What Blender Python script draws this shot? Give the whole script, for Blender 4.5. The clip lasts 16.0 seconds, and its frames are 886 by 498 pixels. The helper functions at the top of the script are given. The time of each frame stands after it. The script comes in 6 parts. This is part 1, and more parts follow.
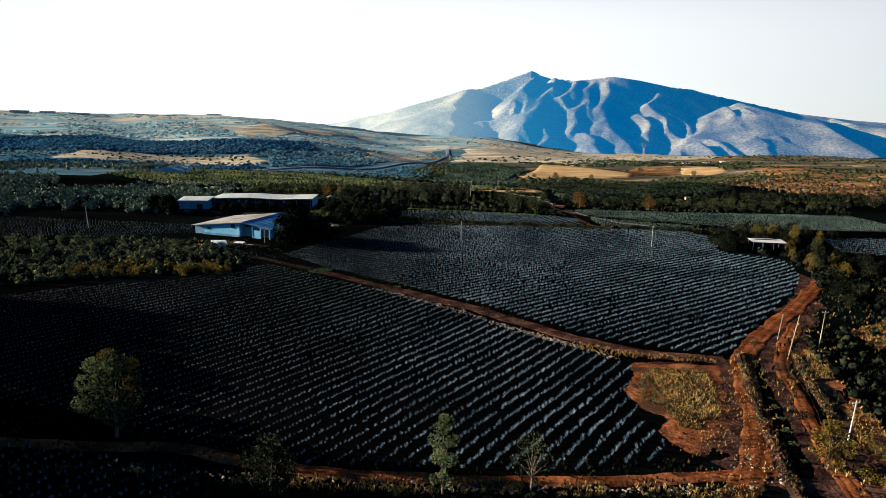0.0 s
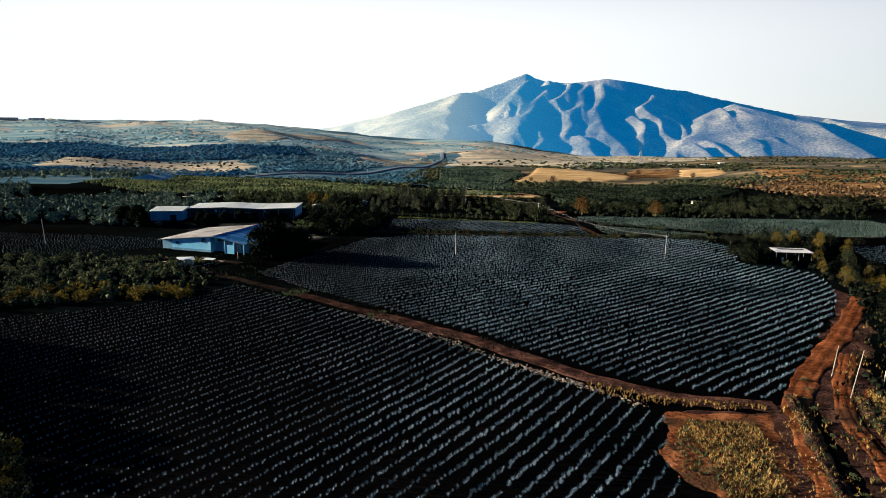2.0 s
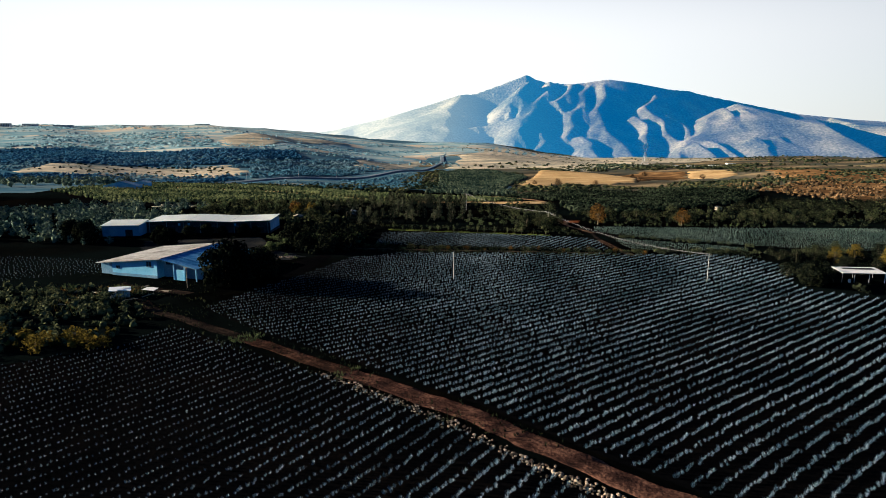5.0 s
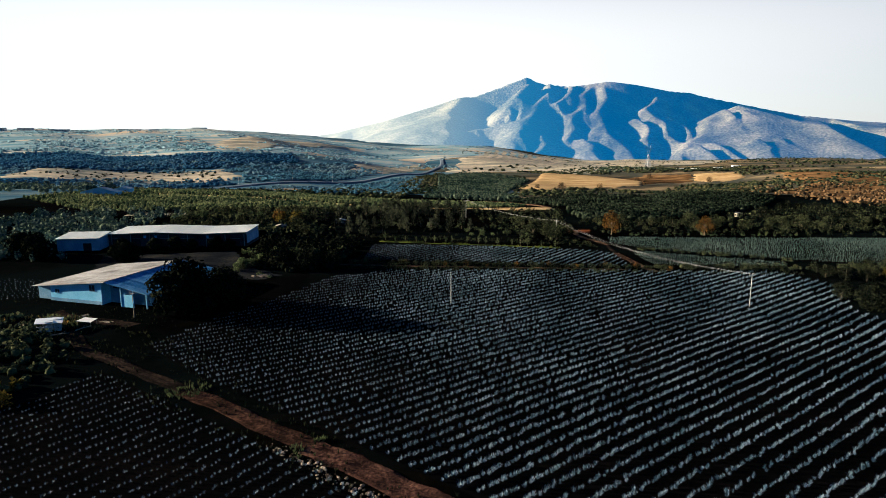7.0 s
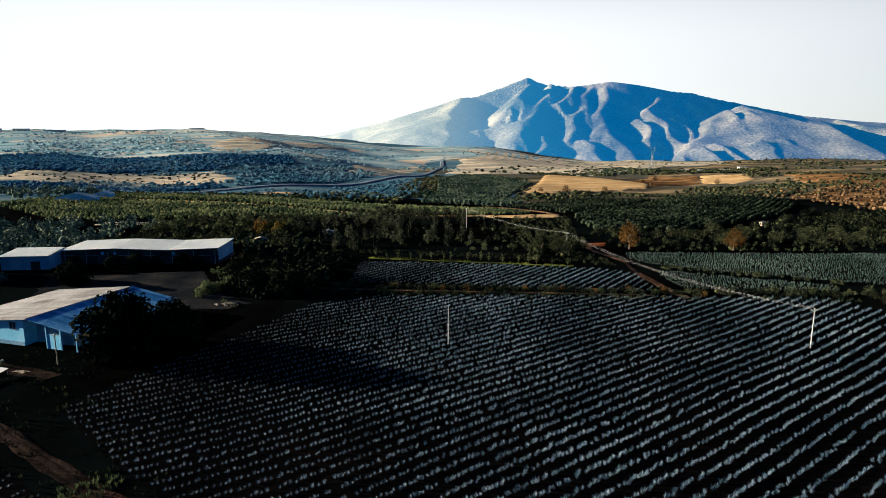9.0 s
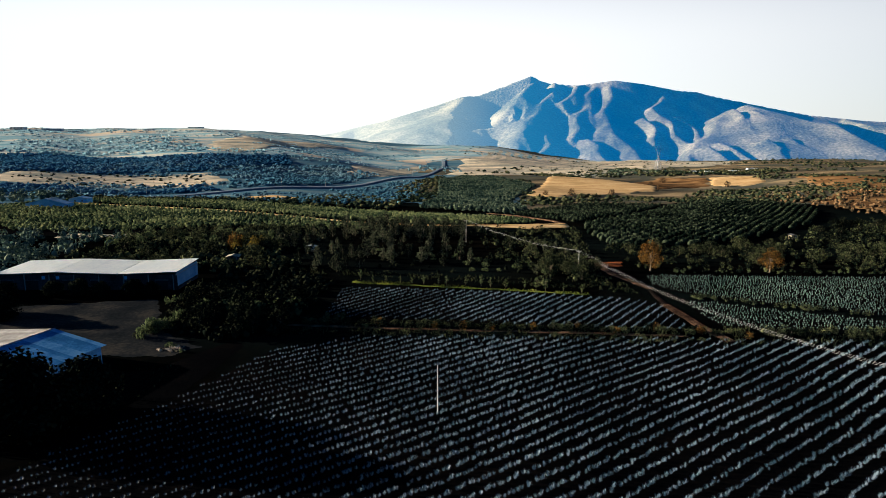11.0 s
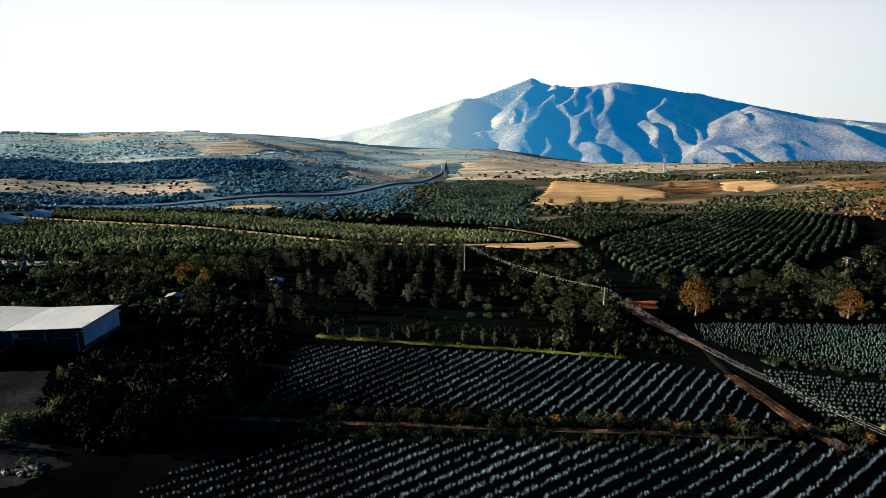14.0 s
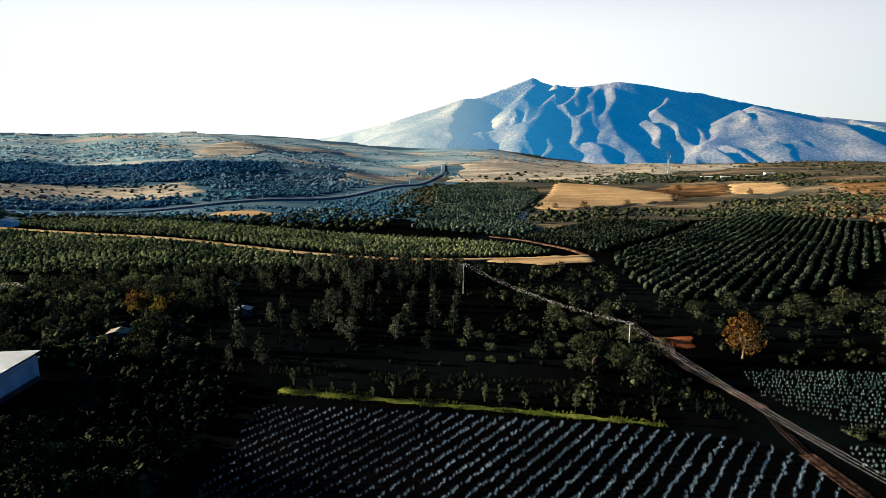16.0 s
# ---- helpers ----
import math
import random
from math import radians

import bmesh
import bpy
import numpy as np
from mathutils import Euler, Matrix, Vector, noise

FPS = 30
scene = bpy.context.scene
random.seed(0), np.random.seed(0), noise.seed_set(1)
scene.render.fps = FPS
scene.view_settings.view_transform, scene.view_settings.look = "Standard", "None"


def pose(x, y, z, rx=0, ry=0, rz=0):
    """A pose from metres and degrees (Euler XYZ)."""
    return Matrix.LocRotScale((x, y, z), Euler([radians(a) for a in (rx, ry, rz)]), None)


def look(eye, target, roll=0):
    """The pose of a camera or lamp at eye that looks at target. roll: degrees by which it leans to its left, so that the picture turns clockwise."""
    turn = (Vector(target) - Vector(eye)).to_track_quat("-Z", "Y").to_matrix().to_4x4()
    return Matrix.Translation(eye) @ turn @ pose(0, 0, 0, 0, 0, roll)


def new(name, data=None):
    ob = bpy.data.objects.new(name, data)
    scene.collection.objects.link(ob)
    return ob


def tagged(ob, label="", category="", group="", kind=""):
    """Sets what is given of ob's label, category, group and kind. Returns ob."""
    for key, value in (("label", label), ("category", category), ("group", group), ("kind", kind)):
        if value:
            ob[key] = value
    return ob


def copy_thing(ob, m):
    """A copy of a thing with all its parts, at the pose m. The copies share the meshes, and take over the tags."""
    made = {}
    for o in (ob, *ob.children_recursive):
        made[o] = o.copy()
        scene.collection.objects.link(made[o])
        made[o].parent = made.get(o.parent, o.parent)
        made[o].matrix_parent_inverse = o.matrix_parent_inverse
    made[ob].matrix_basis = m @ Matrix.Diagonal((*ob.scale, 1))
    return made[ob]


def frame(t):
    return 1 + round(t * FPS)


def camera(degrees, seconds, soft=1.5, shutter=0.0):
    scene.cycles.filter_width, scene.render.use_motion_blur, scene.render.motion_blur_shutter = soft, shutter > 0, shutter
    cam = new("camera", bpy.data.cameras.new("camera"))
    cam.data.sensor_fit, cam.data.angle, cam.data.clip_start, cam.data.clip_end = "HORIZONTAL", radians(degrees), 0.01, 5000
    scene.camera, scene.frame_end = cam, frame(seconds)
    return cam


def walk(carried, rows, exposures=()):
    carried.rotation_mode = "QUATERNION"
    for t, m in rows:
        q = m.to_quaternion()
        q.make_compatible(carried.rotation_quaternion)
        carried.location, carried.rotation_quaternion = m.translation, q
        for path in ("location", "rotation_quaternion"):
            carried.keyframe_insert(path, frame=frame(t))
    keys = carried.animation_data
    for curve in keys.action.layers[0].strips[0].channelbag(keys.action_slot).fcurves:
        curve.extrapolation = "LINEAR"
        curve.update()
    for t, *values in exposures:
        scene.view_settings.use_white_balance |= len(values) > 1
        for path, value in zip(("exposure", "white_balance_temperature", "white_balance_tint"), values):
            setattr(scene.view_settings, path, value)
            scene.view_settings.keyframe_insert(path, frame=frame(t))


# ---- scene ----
cam = camera(71.2, 16.0, soft=0.5)
PATH = [
    (0, (-0.871, 3.936, 52.935), (-0.939, 5.895, 52.535), 1.2),
    (0.5, (-0.862, 9.895, 52.746), (-0.925, 11.854, 52.35), 1.1),
    (1, (-0.805, 16.203, 52.472), (-0.863, 18.164, 52.079), 1.0),
    (1.5, (-0.756, 22.849, 52.356), (-0.813, 24.81, 51.965), 0.8),
    (2, (-0.566, 29.937, 52.026), (-0.621, 31.898, 51.638), 0.7),
    (2.5, (-0.448, 37.273, 51.716), (-0.503, 39.235, 51.332), 0.6),
    (3, (-0.348, 44.597, 51.43), (-0.404, 46.56, 51.048), 0.6),
    (3.5, (-0.29, 51.952, 51.343), (-0.346, 53.915, 50.961), 0.5),
    (4, (-0.266, 59.171, 51.155), (-0.322, 61.134, 50.775), 0.4),
    (4.2, (-0.198, 61.977, 51.06), (-0.254, 63.939, 50.68), 0.3),
    (6.3, (0.585, 95.039, 49.338), (0.523, 97.003, 48.964), 0.2),
    (6.5, (0.526, 98.078, 49.295), (0.466, 100.042, 48.924), 0.1),
    (7, (0.68, 105.867, 49.137), (0.619, 107.831, 48.767), -0.0),
    (7.5, (0.897, 113.794, 49.148), (0.835, 115.759, 48.778), -0.0),
    (8, (0.901, 121.783, 49.294), (0.839, 123.747, 48.924), 0.0),
    (8.5, (0.81, 129.807, 49.519), (0.748, 131.772, 49.15), 0.0),
    (9, (0.889, 137.689, 49.995), (0.826, 139.654, 49.626), 0.0),
    (9.2, (0.905, 140.761, 50.107), (0.842, 142.725, 49.737), 0.0),
    (11.3, (2.557, 175.802, 52.488), (2.486, 177.766, 52.115), 0.1),
    (11.5, (2.558, 179.132, 52.545), (2.488, 181.097, 52.174), 0.1),
    (12, (2.618, 187.358, 52.929), (2.548, 189.322, 52.559), 0.1),
    (12.5, (2.693, 195.641, 53.405), (2.623, 197.605, 53.035), 0.0),
    (13, (3.016, 203.916, 53.76), (2.945, 205.88, 53.392), -0.1),
    (13.5, (3.385, 211.954, 54.065), (3.312, 213.919, 53.698), -0.1),
    (14, (3.661, 220.119, 54.37), (3.587, 222.084, 54.004), -0.1),
    (14.5, (3.862, 228.227, 54.745), (3.788, 230.192, 54.379), -0.1),
    (15, (3.829, 236.291, 55.099), (3.755, 238.256, 54.734), -0.1),
    (15.5, (3.984, 244.68, 55.346), (3.909, 246.645, 54.981), -0.2),
    (16, (4.159, 252.749, 55.587), (4.083, 254.714, 55.222), -0.2),
]
walk(cam, [(t, look(eye, target, roll)) for t, eye, target, roll in PATH])

# ---------------------------------------------------------------- world and sun
HAZE, SKY = (0.272, 0.269, 0.26), 0.02
SUN_EL, SUN_AZ = 12.5, -82.0      # degrees above the horizon; degrees from +y towards +x
world = bpy.data.worlds.new("sky")
scene.world = world
world.use_nodes = True
_nt = world.node_tree
_sky = _nt.nodes.new("ShaderNodeTexSky")
_sky.sky_type = 'NISHITA'
_sky.sun_disc = False
_sky.sun_elevation = radians(SUN_EL)
_sky.sun_rotation = radians(SUN_AZ)
_sky.air_density, _sky.dust_density, _sky.ozone_density = 1.0, 0.6, 4.0
# bright haze low over the horizon, thinning out upwards
_co = _nt.nodes.new("ShaderNodeTexCoord"); _xyz = _nt.nodes.new("ShaderNodeSeparateXYZ")
_nt.links.new(_co.outputs["Generated"], _xyz.inputs[0])
_thin = _nt.nodes.new("ShaderNodeMapRange"); _thin.interpolation_type = 'SMOOTHSTEP'
for _i, _v in enumerate((0.12, 0.42, 1.0, 0.02)):
    _thin.inputs[_i + 1].default_value = _v
_nt.links.new(_xyz.outputs["Z"], _thin.inputs[0])
# brighter over the valley than behind it
_dot = _nt.nodes.new("ShaderNodeVectorMath"); _dot.operation = 'DOT_PRODUCT'
_dot.inputs[1].default_value = (-0.11, 0.488, 0.0)
_nt.links.new(_co.outputs["Generated"], _dot.inputs[0])
_half = _nt.nodes.new("ShaderNodeMath"); _half.operation = 'ADD'; _half.inputs[1].default_value = 0.5; _half.use_clamp = True
_nt.links.new(_dot.outputs["Value"], _half.inputs[0])
_side = _nt.nodes.new("ShaderNodeMath"); _side.operation = 'POWER'; _side.inputs[1].default_value = 2.2
_nt.links.new(_half.outputs[0], _side.inputs[0])
_amount = _nt.nodes.new("ShaderNodeMath"); _amount.operation = 'MULTIPLY'
_nt.links.new(_thin.outputs[0], _amount.inputs[0]); _nt.links.new(_side.outputs[0], _amount.inputs[1])
_haze = _nt.nodes.new("ShaderNodeVectorMath"); _haze.operation = 'SCALE'
_haze.inputs[0].default_value = HAZE
_nt.links.new(_amount.outputs[0], _haze.inputs["Scale"])
_air = _nt.nodes.new("ShaderNodeVectorMath"); _air.operation = 'MULTIPLY'; _air.inputs[1].default_value = (SKY * 0.15, SKY * 0.92, SKY * 1.42)
_nt.links.new(_sky.outputs[0], _air.inputs[0])
_veil = _nt.nodes.new("ShaderNodeMath"); _veil.operation = 'MULTIPLY_ADD'      # the blue shows above the haze
_veil.inputs[1].default_value, _veil.inputs[2].default_value = -0.72, 1.0
_nt.links.new(_thin.outputs[0], _veil.inputs[0])
_blue = _nt.nodes.new("ShaderNodeVectorMath"); _blue.operation = 'SCALE'
_nt.links.new(_air.outputs[0], _blue.inputs[0]); _nt.links.new(_veil.outputs[0], _blue.inputs["Scale"])
_sum = _nt.nodes.new("ShaderNodeVectorMath"); _sum.operation = 'ADD'
_nt.links.new(_haze.outputs[0], _sum.inputs[0]); _nt.links.new(_blue.outputs[0], _sum.inputs[1])
_bg = _nt.nodes["Background"]
_bg.inputs["Strength"].default_value = 1.0
_nt.links.new(_sum.outputs[0], _bg.inputs["Color"])
sun = new("sun", bpy.data.lights.new("sun", 'SUN'))
sun.data.energy, sun.data.angle, sun.data.color = 5.0, radians(0.5), (1.0, 0.86, 0.68)
_sd = Vector((math.sin(radians(SUN_AZ)) * math.cos(radians(SUN_EL)), math.cos(radians(SUN_AZ)) * math.cos(radians(SUN_EL)), math.sin(radians(SUN_EL))))
sun.matrix_world = look(Vector((0, 0, 300)) + _sd * 100, Vector((0, 0, 300)))
scene.view_settings.exposure = 2.0

# ---------------------------------------------------------------- materials
def material(name, stops, scale=1.0, rough=0.9, bump=0.0, fine=8.0, island=0.0, metal=0.0, obj=0.0, spec=0.0, translucent=0.0, stretch=None, patch=None):
    """stops: base colours from dark to light, mixed by noise at two scales; island: share of variation leaf by leaf."""
    m = bpy.data.materials.new(name)
    m.use_nodes = True
    nt = m.node_tree
    nd, ln = nt.nodes, nt.links
    bsdf = nd["Principled BSDF"]
    geo = nd.new("ShaderNodeNewGeometry")
    vec = geo.outputs["Position"]
    if stretch:
        mp = nd.new("ShaderNodeMapping")
        mp.inputs["Scale"].default_value = stretch[:3]
        mp.inputs["Rotation"].default_value = (0, 0, radians(stretch[3]))
        ln.new(vec, mp.inputs["Vector"])
        vec = mp.outputs[0]
    n1, n2 = nd.new("ShaderNodeTexNoise"), nd.new("ShaderNodeTexNoise")
    for n, s, d in ((n1, scale, 4.0), (n2, scale * fine, 3.0)):
        n.inputs["Scale"].default_value, n.inputs["Detail"].default_value = s, d
        ln.new(vec, n.inputs["Vector"])
    mix = nd.new("ShaderNodeMath"); mix.operation = 'MULTIPLY_ADD'
    ln.new(n1.outputs[0], mix.inputs[0]); mix.inputs[1].default_value = 1.35
    sub = nd.new("ShaderNodeMath"); sub.operation = 'MULTIPLY_ADD'
    ln.new(n2.outputs[0], sub.inputs[0]); sub.inputs[1].default_value = 0.85; sub.inputs[2].default_value = -0.6
    ln.new(sub.outputs[0], mix.inputs[2])
    val = mix.outputs[0]
    for amount, node, out in ((island, geo, "Random Per Island"), (obj, None, "Random")):
        if amount:
            node = node or nd.new("ShaderNodeObjectInfo")
            ad = nd.new("ShaderNodeMath"); ad.operation = 'MULTIPLY_ADD'
            ln.new(node.outputs[out], ad.inputs[0]); ad.inputs[1].default_value = amount
            of = nd.new("ShaderNodeMath"); of.operation = 'ADD'
            ln.new(val, of.inputs[0]); of.inputs[1].default_value = -amount / 2
            ln.new(of.outputs[0], ad.inputs[2])
            val = ad.outputs[0]
    ramp = nd.new("ShaderNodeValToRGB")
    el = ramp.color_ramp.elements
    while len(el) < len(stops):
        el.new(0.5)
    for i, c in enumerate(stops):
        el[i].position = 0.2 + 0.6 * i / max(1, len(stops) - 1)
        el[i].color = (*c, 1)
    ln.new(val, ramp.inputs[0])
    col = ramp.outputs[0]
    if patch:                              # a second colour in large worn patches
        n3 = nd.new("ShaderNodeTexNoise")
        n3.inputs["Scale"].default_value, n3.inputs["Detail"].default_value = patch[1], 5.0
        ln.new(geo.outputs["Position"], n3.inputs["Vector"])
        mr = nd.new("ShaderNodeMapRange")
        mr.inputs[1].default_value, mr.inputs[2].default_value = patch[2], patch[3]
        ln.new(n3.outputs[0], mr.inputs[0])
        mc = nd.new("ShaderNodeMix"); mc.data_type = 'RGBA'
        ln.new(mr.outputs[0], mc.inputs["Factor"]); ln.new(col, mc.inputs["A"])
        mc.inputs["B"].default_value = (*patch[0], 1)
        col = mc.outputs["Result"]
    ln.new(col, bsdf.inputs["Base Color"])
    bsdf.inputs["Roughness"].default_value = rough
    bsdf.inputs["Metallic"].default_value = metal
    bsdf.inputs["Specular IOR Level"].default_value = spec
    if bump:
        b = nd.new("ShaderNodeBump")
        b.inputs["Strength"].default_value, b.inputs["Distance"].default_value = 1.0, bump
        ln.new(n2.outputs[0], b.inputs["Height"]); ln.new(b.outputs[0], bsdf.inputs["Normal"])
    if translucent:
        tr = nd.new("ShaderNodeBsdfTranslucent")
        ln.new(col, tr.inputs["Color"])
        ms = nd.new("ShaderNodeMixShader"); ms.inputs[0].default_value = translucent
        ln.new(bsdf.outputs[0], ms.inputs[1]); ln.new(tr.outputs[0], ms.inputs[2])
        ln.new(ms.outputs[0], nd["Material Output"].inputs["Surface"])
    return m

# ground far darker than real earth: the shade on it is in the colour
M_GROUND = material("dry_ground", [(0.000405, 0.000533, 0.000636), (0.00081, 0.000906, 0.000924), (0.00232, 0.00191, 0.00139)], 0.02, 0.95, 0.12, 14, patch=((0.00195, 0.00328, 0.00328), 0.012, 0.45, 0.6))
# soil taken near black so the gaps between rows look shaded
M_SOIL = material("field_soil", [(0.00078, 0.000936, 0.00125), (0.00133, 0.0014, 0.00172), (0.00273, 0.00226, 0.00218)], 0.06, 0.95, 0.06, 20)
M_TRACK = material("red_earth_track", [(0.0411, 0.0123, 0.00504), (0.117, 0.0357, 0.0131), (0.235, 0.083, 0.0327)], 0.16, 0.95, 0.14, 9, patch=((0.039, 0.0187, 0.0109), 0.09, 0.52, 0.66))
# duller than the other tracks: the main track's weaker light is in it
M_TRODDEN = material("trodden_brown_earth", [(0.0104, 0.00604, 0.00555), (0.0358, 0.0175, 0.0133), (0.104, 0.0523, 0.0356)], 0.25, 0.95, 0.16, 8)
M_DRYGRASS = material("dry_grass_ground", [(0.0337, 0.011, 0.0052), (0.147, 0.0495, 0.0198), (0.27, 0.11, 0.0442)], 0.22, 0.95, 0.25, 7, patch=((0.0546, 0.0273, 0.014), 0.16, 0.5, 0.62))
M_DARKEARTH = material("dark_earth_and_shade", [(0.00374, 0.00328, 0.00328), (0.00936, 0.00702, 0.00608), (0.0257, 0.0178, 0.014)], 0.2, 0.95, 0.12, 9)
M_TAN = material("stubble_field", [(0.234, 0.144, 0.0624), (0.359, 0.234, 0.109), (0.452, 0.32, 0.168)], 0.03, 0.95, 0.0, 7, stretch=(0.6, 2.2, 1, 20), patch=((0.281, 0.187, 0.0858), 0.02, 0.55, 0.68))
M_GREEN = material("green_grass", [(0.0312, 0.0468, 0.00936), (0.0936, 0.117, 0.0195), (0.203, 0.211, 0.0429)], 0.2, 0.9, 0.05, 9, patch=((0.0156, 0.0218, 0.0078), 0.07, 0.48, 0.58))
M_YARD = material("packed_yard", [(0.00468, 0.00608, 0.00749), (0.0103, 0.0117, 0.0131), (0.0257, 0.0243, 0.0215)], 0.09, 0.95, 0.02, 14)
M_ASPHALT = material("sun_bleached_asphalt", [(0.0606, 0.0878, 0.114), (0.0878, 0.114, 0.142), (0.128, 0.148, 0.168)], 0.05, 0.7, 0.0, 10)
M_MOUNTAIN = material("mountain_scrub_with_air_glow", [(0.0273, 0.0351, 0.0273), (0.109, 0.105, 0.0702), (0.25, 0.218, 0.148)], 0.004, 0.95, 4.2, 18)
_nt = M_MOUNTAIN.node_tree                    # far backdrop: distance haze put in as emission, paler towards the sun
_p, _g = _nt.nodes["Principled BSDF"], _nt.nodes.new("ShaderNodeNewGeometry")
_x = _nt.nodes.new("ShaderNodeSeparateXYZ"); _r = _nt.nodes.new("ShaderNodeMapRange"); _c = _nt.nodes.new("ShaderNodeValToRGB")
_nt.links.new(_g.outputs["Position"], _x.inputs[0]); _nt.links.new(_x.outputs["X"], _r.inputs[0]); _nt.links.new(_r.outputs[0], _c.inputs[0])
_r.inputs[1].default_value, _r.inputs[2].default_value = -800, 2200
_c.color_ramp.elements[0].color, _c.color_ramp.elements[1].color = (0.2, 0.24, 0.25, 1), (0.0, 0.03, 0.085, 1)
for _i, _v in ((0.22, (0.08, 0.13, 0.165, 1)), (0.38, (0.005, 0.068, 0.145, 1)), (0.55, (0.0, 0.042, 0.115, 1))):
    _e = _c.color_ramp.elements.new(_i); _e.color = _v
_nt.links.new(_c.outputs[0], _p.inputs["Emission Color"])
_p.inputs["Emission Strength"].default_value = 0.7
M_AGAVE = material("agave_leaf", [(0.009, 0.0252, 0.0405), (0.045, 0.0927, 0.13), (0.198, 0.259, 0.315)], 0.05, 0.55, 0, 6, island=0.75, spec=0.1)
M_PATH = material("pale_trodden_path", [(0.0122, 0.0073, 0.00548), (0.0456, 0.0268, 0.0176), (0.134, 0.0819, 0.0517)], 0.25, 0.95, 0.14, 8)
M_MIDEARTH = material("brown_weedy_earth", [(0.00655, 0.00437, 0.00382), (0.0207, 0.0109, 0.00819), (0.0601, 0.0306, 0.0207)], 0.25, 0.95, 0.14, 8)
M_AGAVE_FAR = material("young_agave_leaf", [(0.0308, 0.0616, 0.0581), (0.0748, 0.123, 0.112), (0.176, 0.246, 0.22)], 0.05, 0.6, 0, 6, island=0.8)
M_ORCHARD = material("orchard_leaf", [(0.0153, 0.0305, 0.017), (0.0628, 0.0881, 0.0413), (0.179, 0.197, 0.0897)], 0.03, 0.55, 0, 6, island=0.7, translucent=0.3)
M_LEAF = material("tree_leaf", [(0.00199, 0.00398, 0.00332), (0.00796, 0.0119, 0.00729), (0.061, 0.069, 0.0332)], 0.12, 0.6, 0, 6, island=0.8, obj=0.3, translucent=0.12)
M_YELLOW = material("yellowing_leaf", [(0.0234, 0.0203, 0.00624), (0.0663, 0.0515, 0.0109), (0.156, 0.113, 0.0234)], 0.12, 0.6, 0, 6, island=0.8, translucent=0.25)
M_ORANGE = material("autumn_leaf", [(0.0281, 0.0146, 0.00562), (0.0785, 0.0393, 0.00981), (0.18, 0.0958, 0.0246)], 0.12, 0.6, 0, 6, island=0.8, translucent=0.25)
M_OLIVE = material("pale_leaf", [(0.0168, 0.0275, 0.014), (0.0449, 0.0618, 0.0292), (0.101, 0.123, 0.0585)], 0.12, 0.6, 0, 6, island=0.6, translucent=0.3)
M_SCRUB = material("scrub_leaf", [(0.00842, 0.0152, 0.00946), (0.0225, 0.0304, 0.0172), (0.0562, 0.0556, 0.0257)], 0.006, 0.8, 0, 8, island=0.8)
# grey-green lifted paler: the haze before these trees is in the colour
M_FARTREES = material("grey_green_leaf_with_haze", [(0.024, 0.0502, 0.0459), (0.0601, 0.0928, 0.0788), (0.164, 0.197, 0.131)], 0.01, 0.7, 0, 8, island=0.7)
M_BRUSH = material("olive_brush_leaf", [(0.00936, 0.0164, 0.0109), (0.0328, 0.0421, 0.0234), (0.109, 0.117, 0.0585)], 0.12, 0.6, 0, 6, island=0.8, translucent=0.12)
M_BARK = material("bark", [(0.0546, 0.0429, 0.0312), (0.117, 0.0936, 0.0702), (0.187, 0.156, 0.125)], 1.2, 0.9, 0.02, 6)
M_STONE = material("fieldstone", [(0.0468, 0.0351, 0.0265), (0.117, 0.0897, 0.0663), (0.328, 0.257, 0.195)], 0.6, 0.9, 0.02, 6, island=0.9)
M_STRAW = material("straw_tuft", [(0.0468, 0.0296, 0.0109), (0.156, 0.0975, 0.0328), (0.39, 0.25, 0.0858)], 0.12, 0.85, 0, 6, island=0.9)
# limewash tinted with the blue of the skylit shade it stands in
M_WHITE = material("limewash_with_blue_shade", [(0.1, 0.34, 0.56), (0.16, 0.44, 0.67), (0.3, 0.57, 0.78)], 0.25, 0.85, 0.005, 10)
# plaster darkened and blued for walls on the shaded sides
M_GREYWALL = material("plaster_with_blue_shade", [(0.1, 0.23, 0.36), (0.15, 0.3, 0.43), (0.24, 0.38, 0.5)], 0.25, 0.9, 0.005, 10)
M_ROOF = material("weathered_roof_sheet", spec=0.25, stops= [(0.328, 0.312, 0.289), (0.484, 0.468, 0.437), (0.624, 0.616, 0.593)], scale=0.12, rough=0.5, fine=8, obj=0.4, patch=((0.187, 0.164, 0.14), 0.1, 0.5, 0.66))
M_ROOFWHITE = material("white_roof_sheet", spec=0.25, stops= [(0.629, 0.674, 0.686), (0.699, 0.733, 0.725), (0.752, 0.767, 0.741)], scale=0.12, rough=0.5, fine=8, obj=0.2)
M_DARK = material("dark_opening", [(0.02, 0.02, 0.022), (0.03, 0.03, 0.032)], 0.4, 0.6)
# shaded copy of the pale roof sheet, its blue shade painted in
M_ROOFBLUE = material("roof_sheet_with_blue_shade", [(0.024, 0.195, 0.425), (0.054, 0.296, 0.578), (0.168, 0.452, 0.697)], 0.3, 0.7, 0, 6, obj=0.6, spec=0.03)
# dark wall colour; on the barn front it holds the shade
M_DARKWALL = material("dark_wall", [(0.0195, 0.0203, 0.0234), (0.039, 0.039, 0.0429), (0.0624, 0.0624, 0.0663)], 0.3, 0.9, 0.004, 8)
# blue of the distant air mixed into the leaf colour
M_FARWOOD = material("haze_blue_wood_leaf", [(0.028, 0.1, 0.15), (0.058, 0.15, 0.21), (0.14, 0.22, 0.255)], 0.003, 0.9, 0, 6, island=0.15, translucent=0.45)
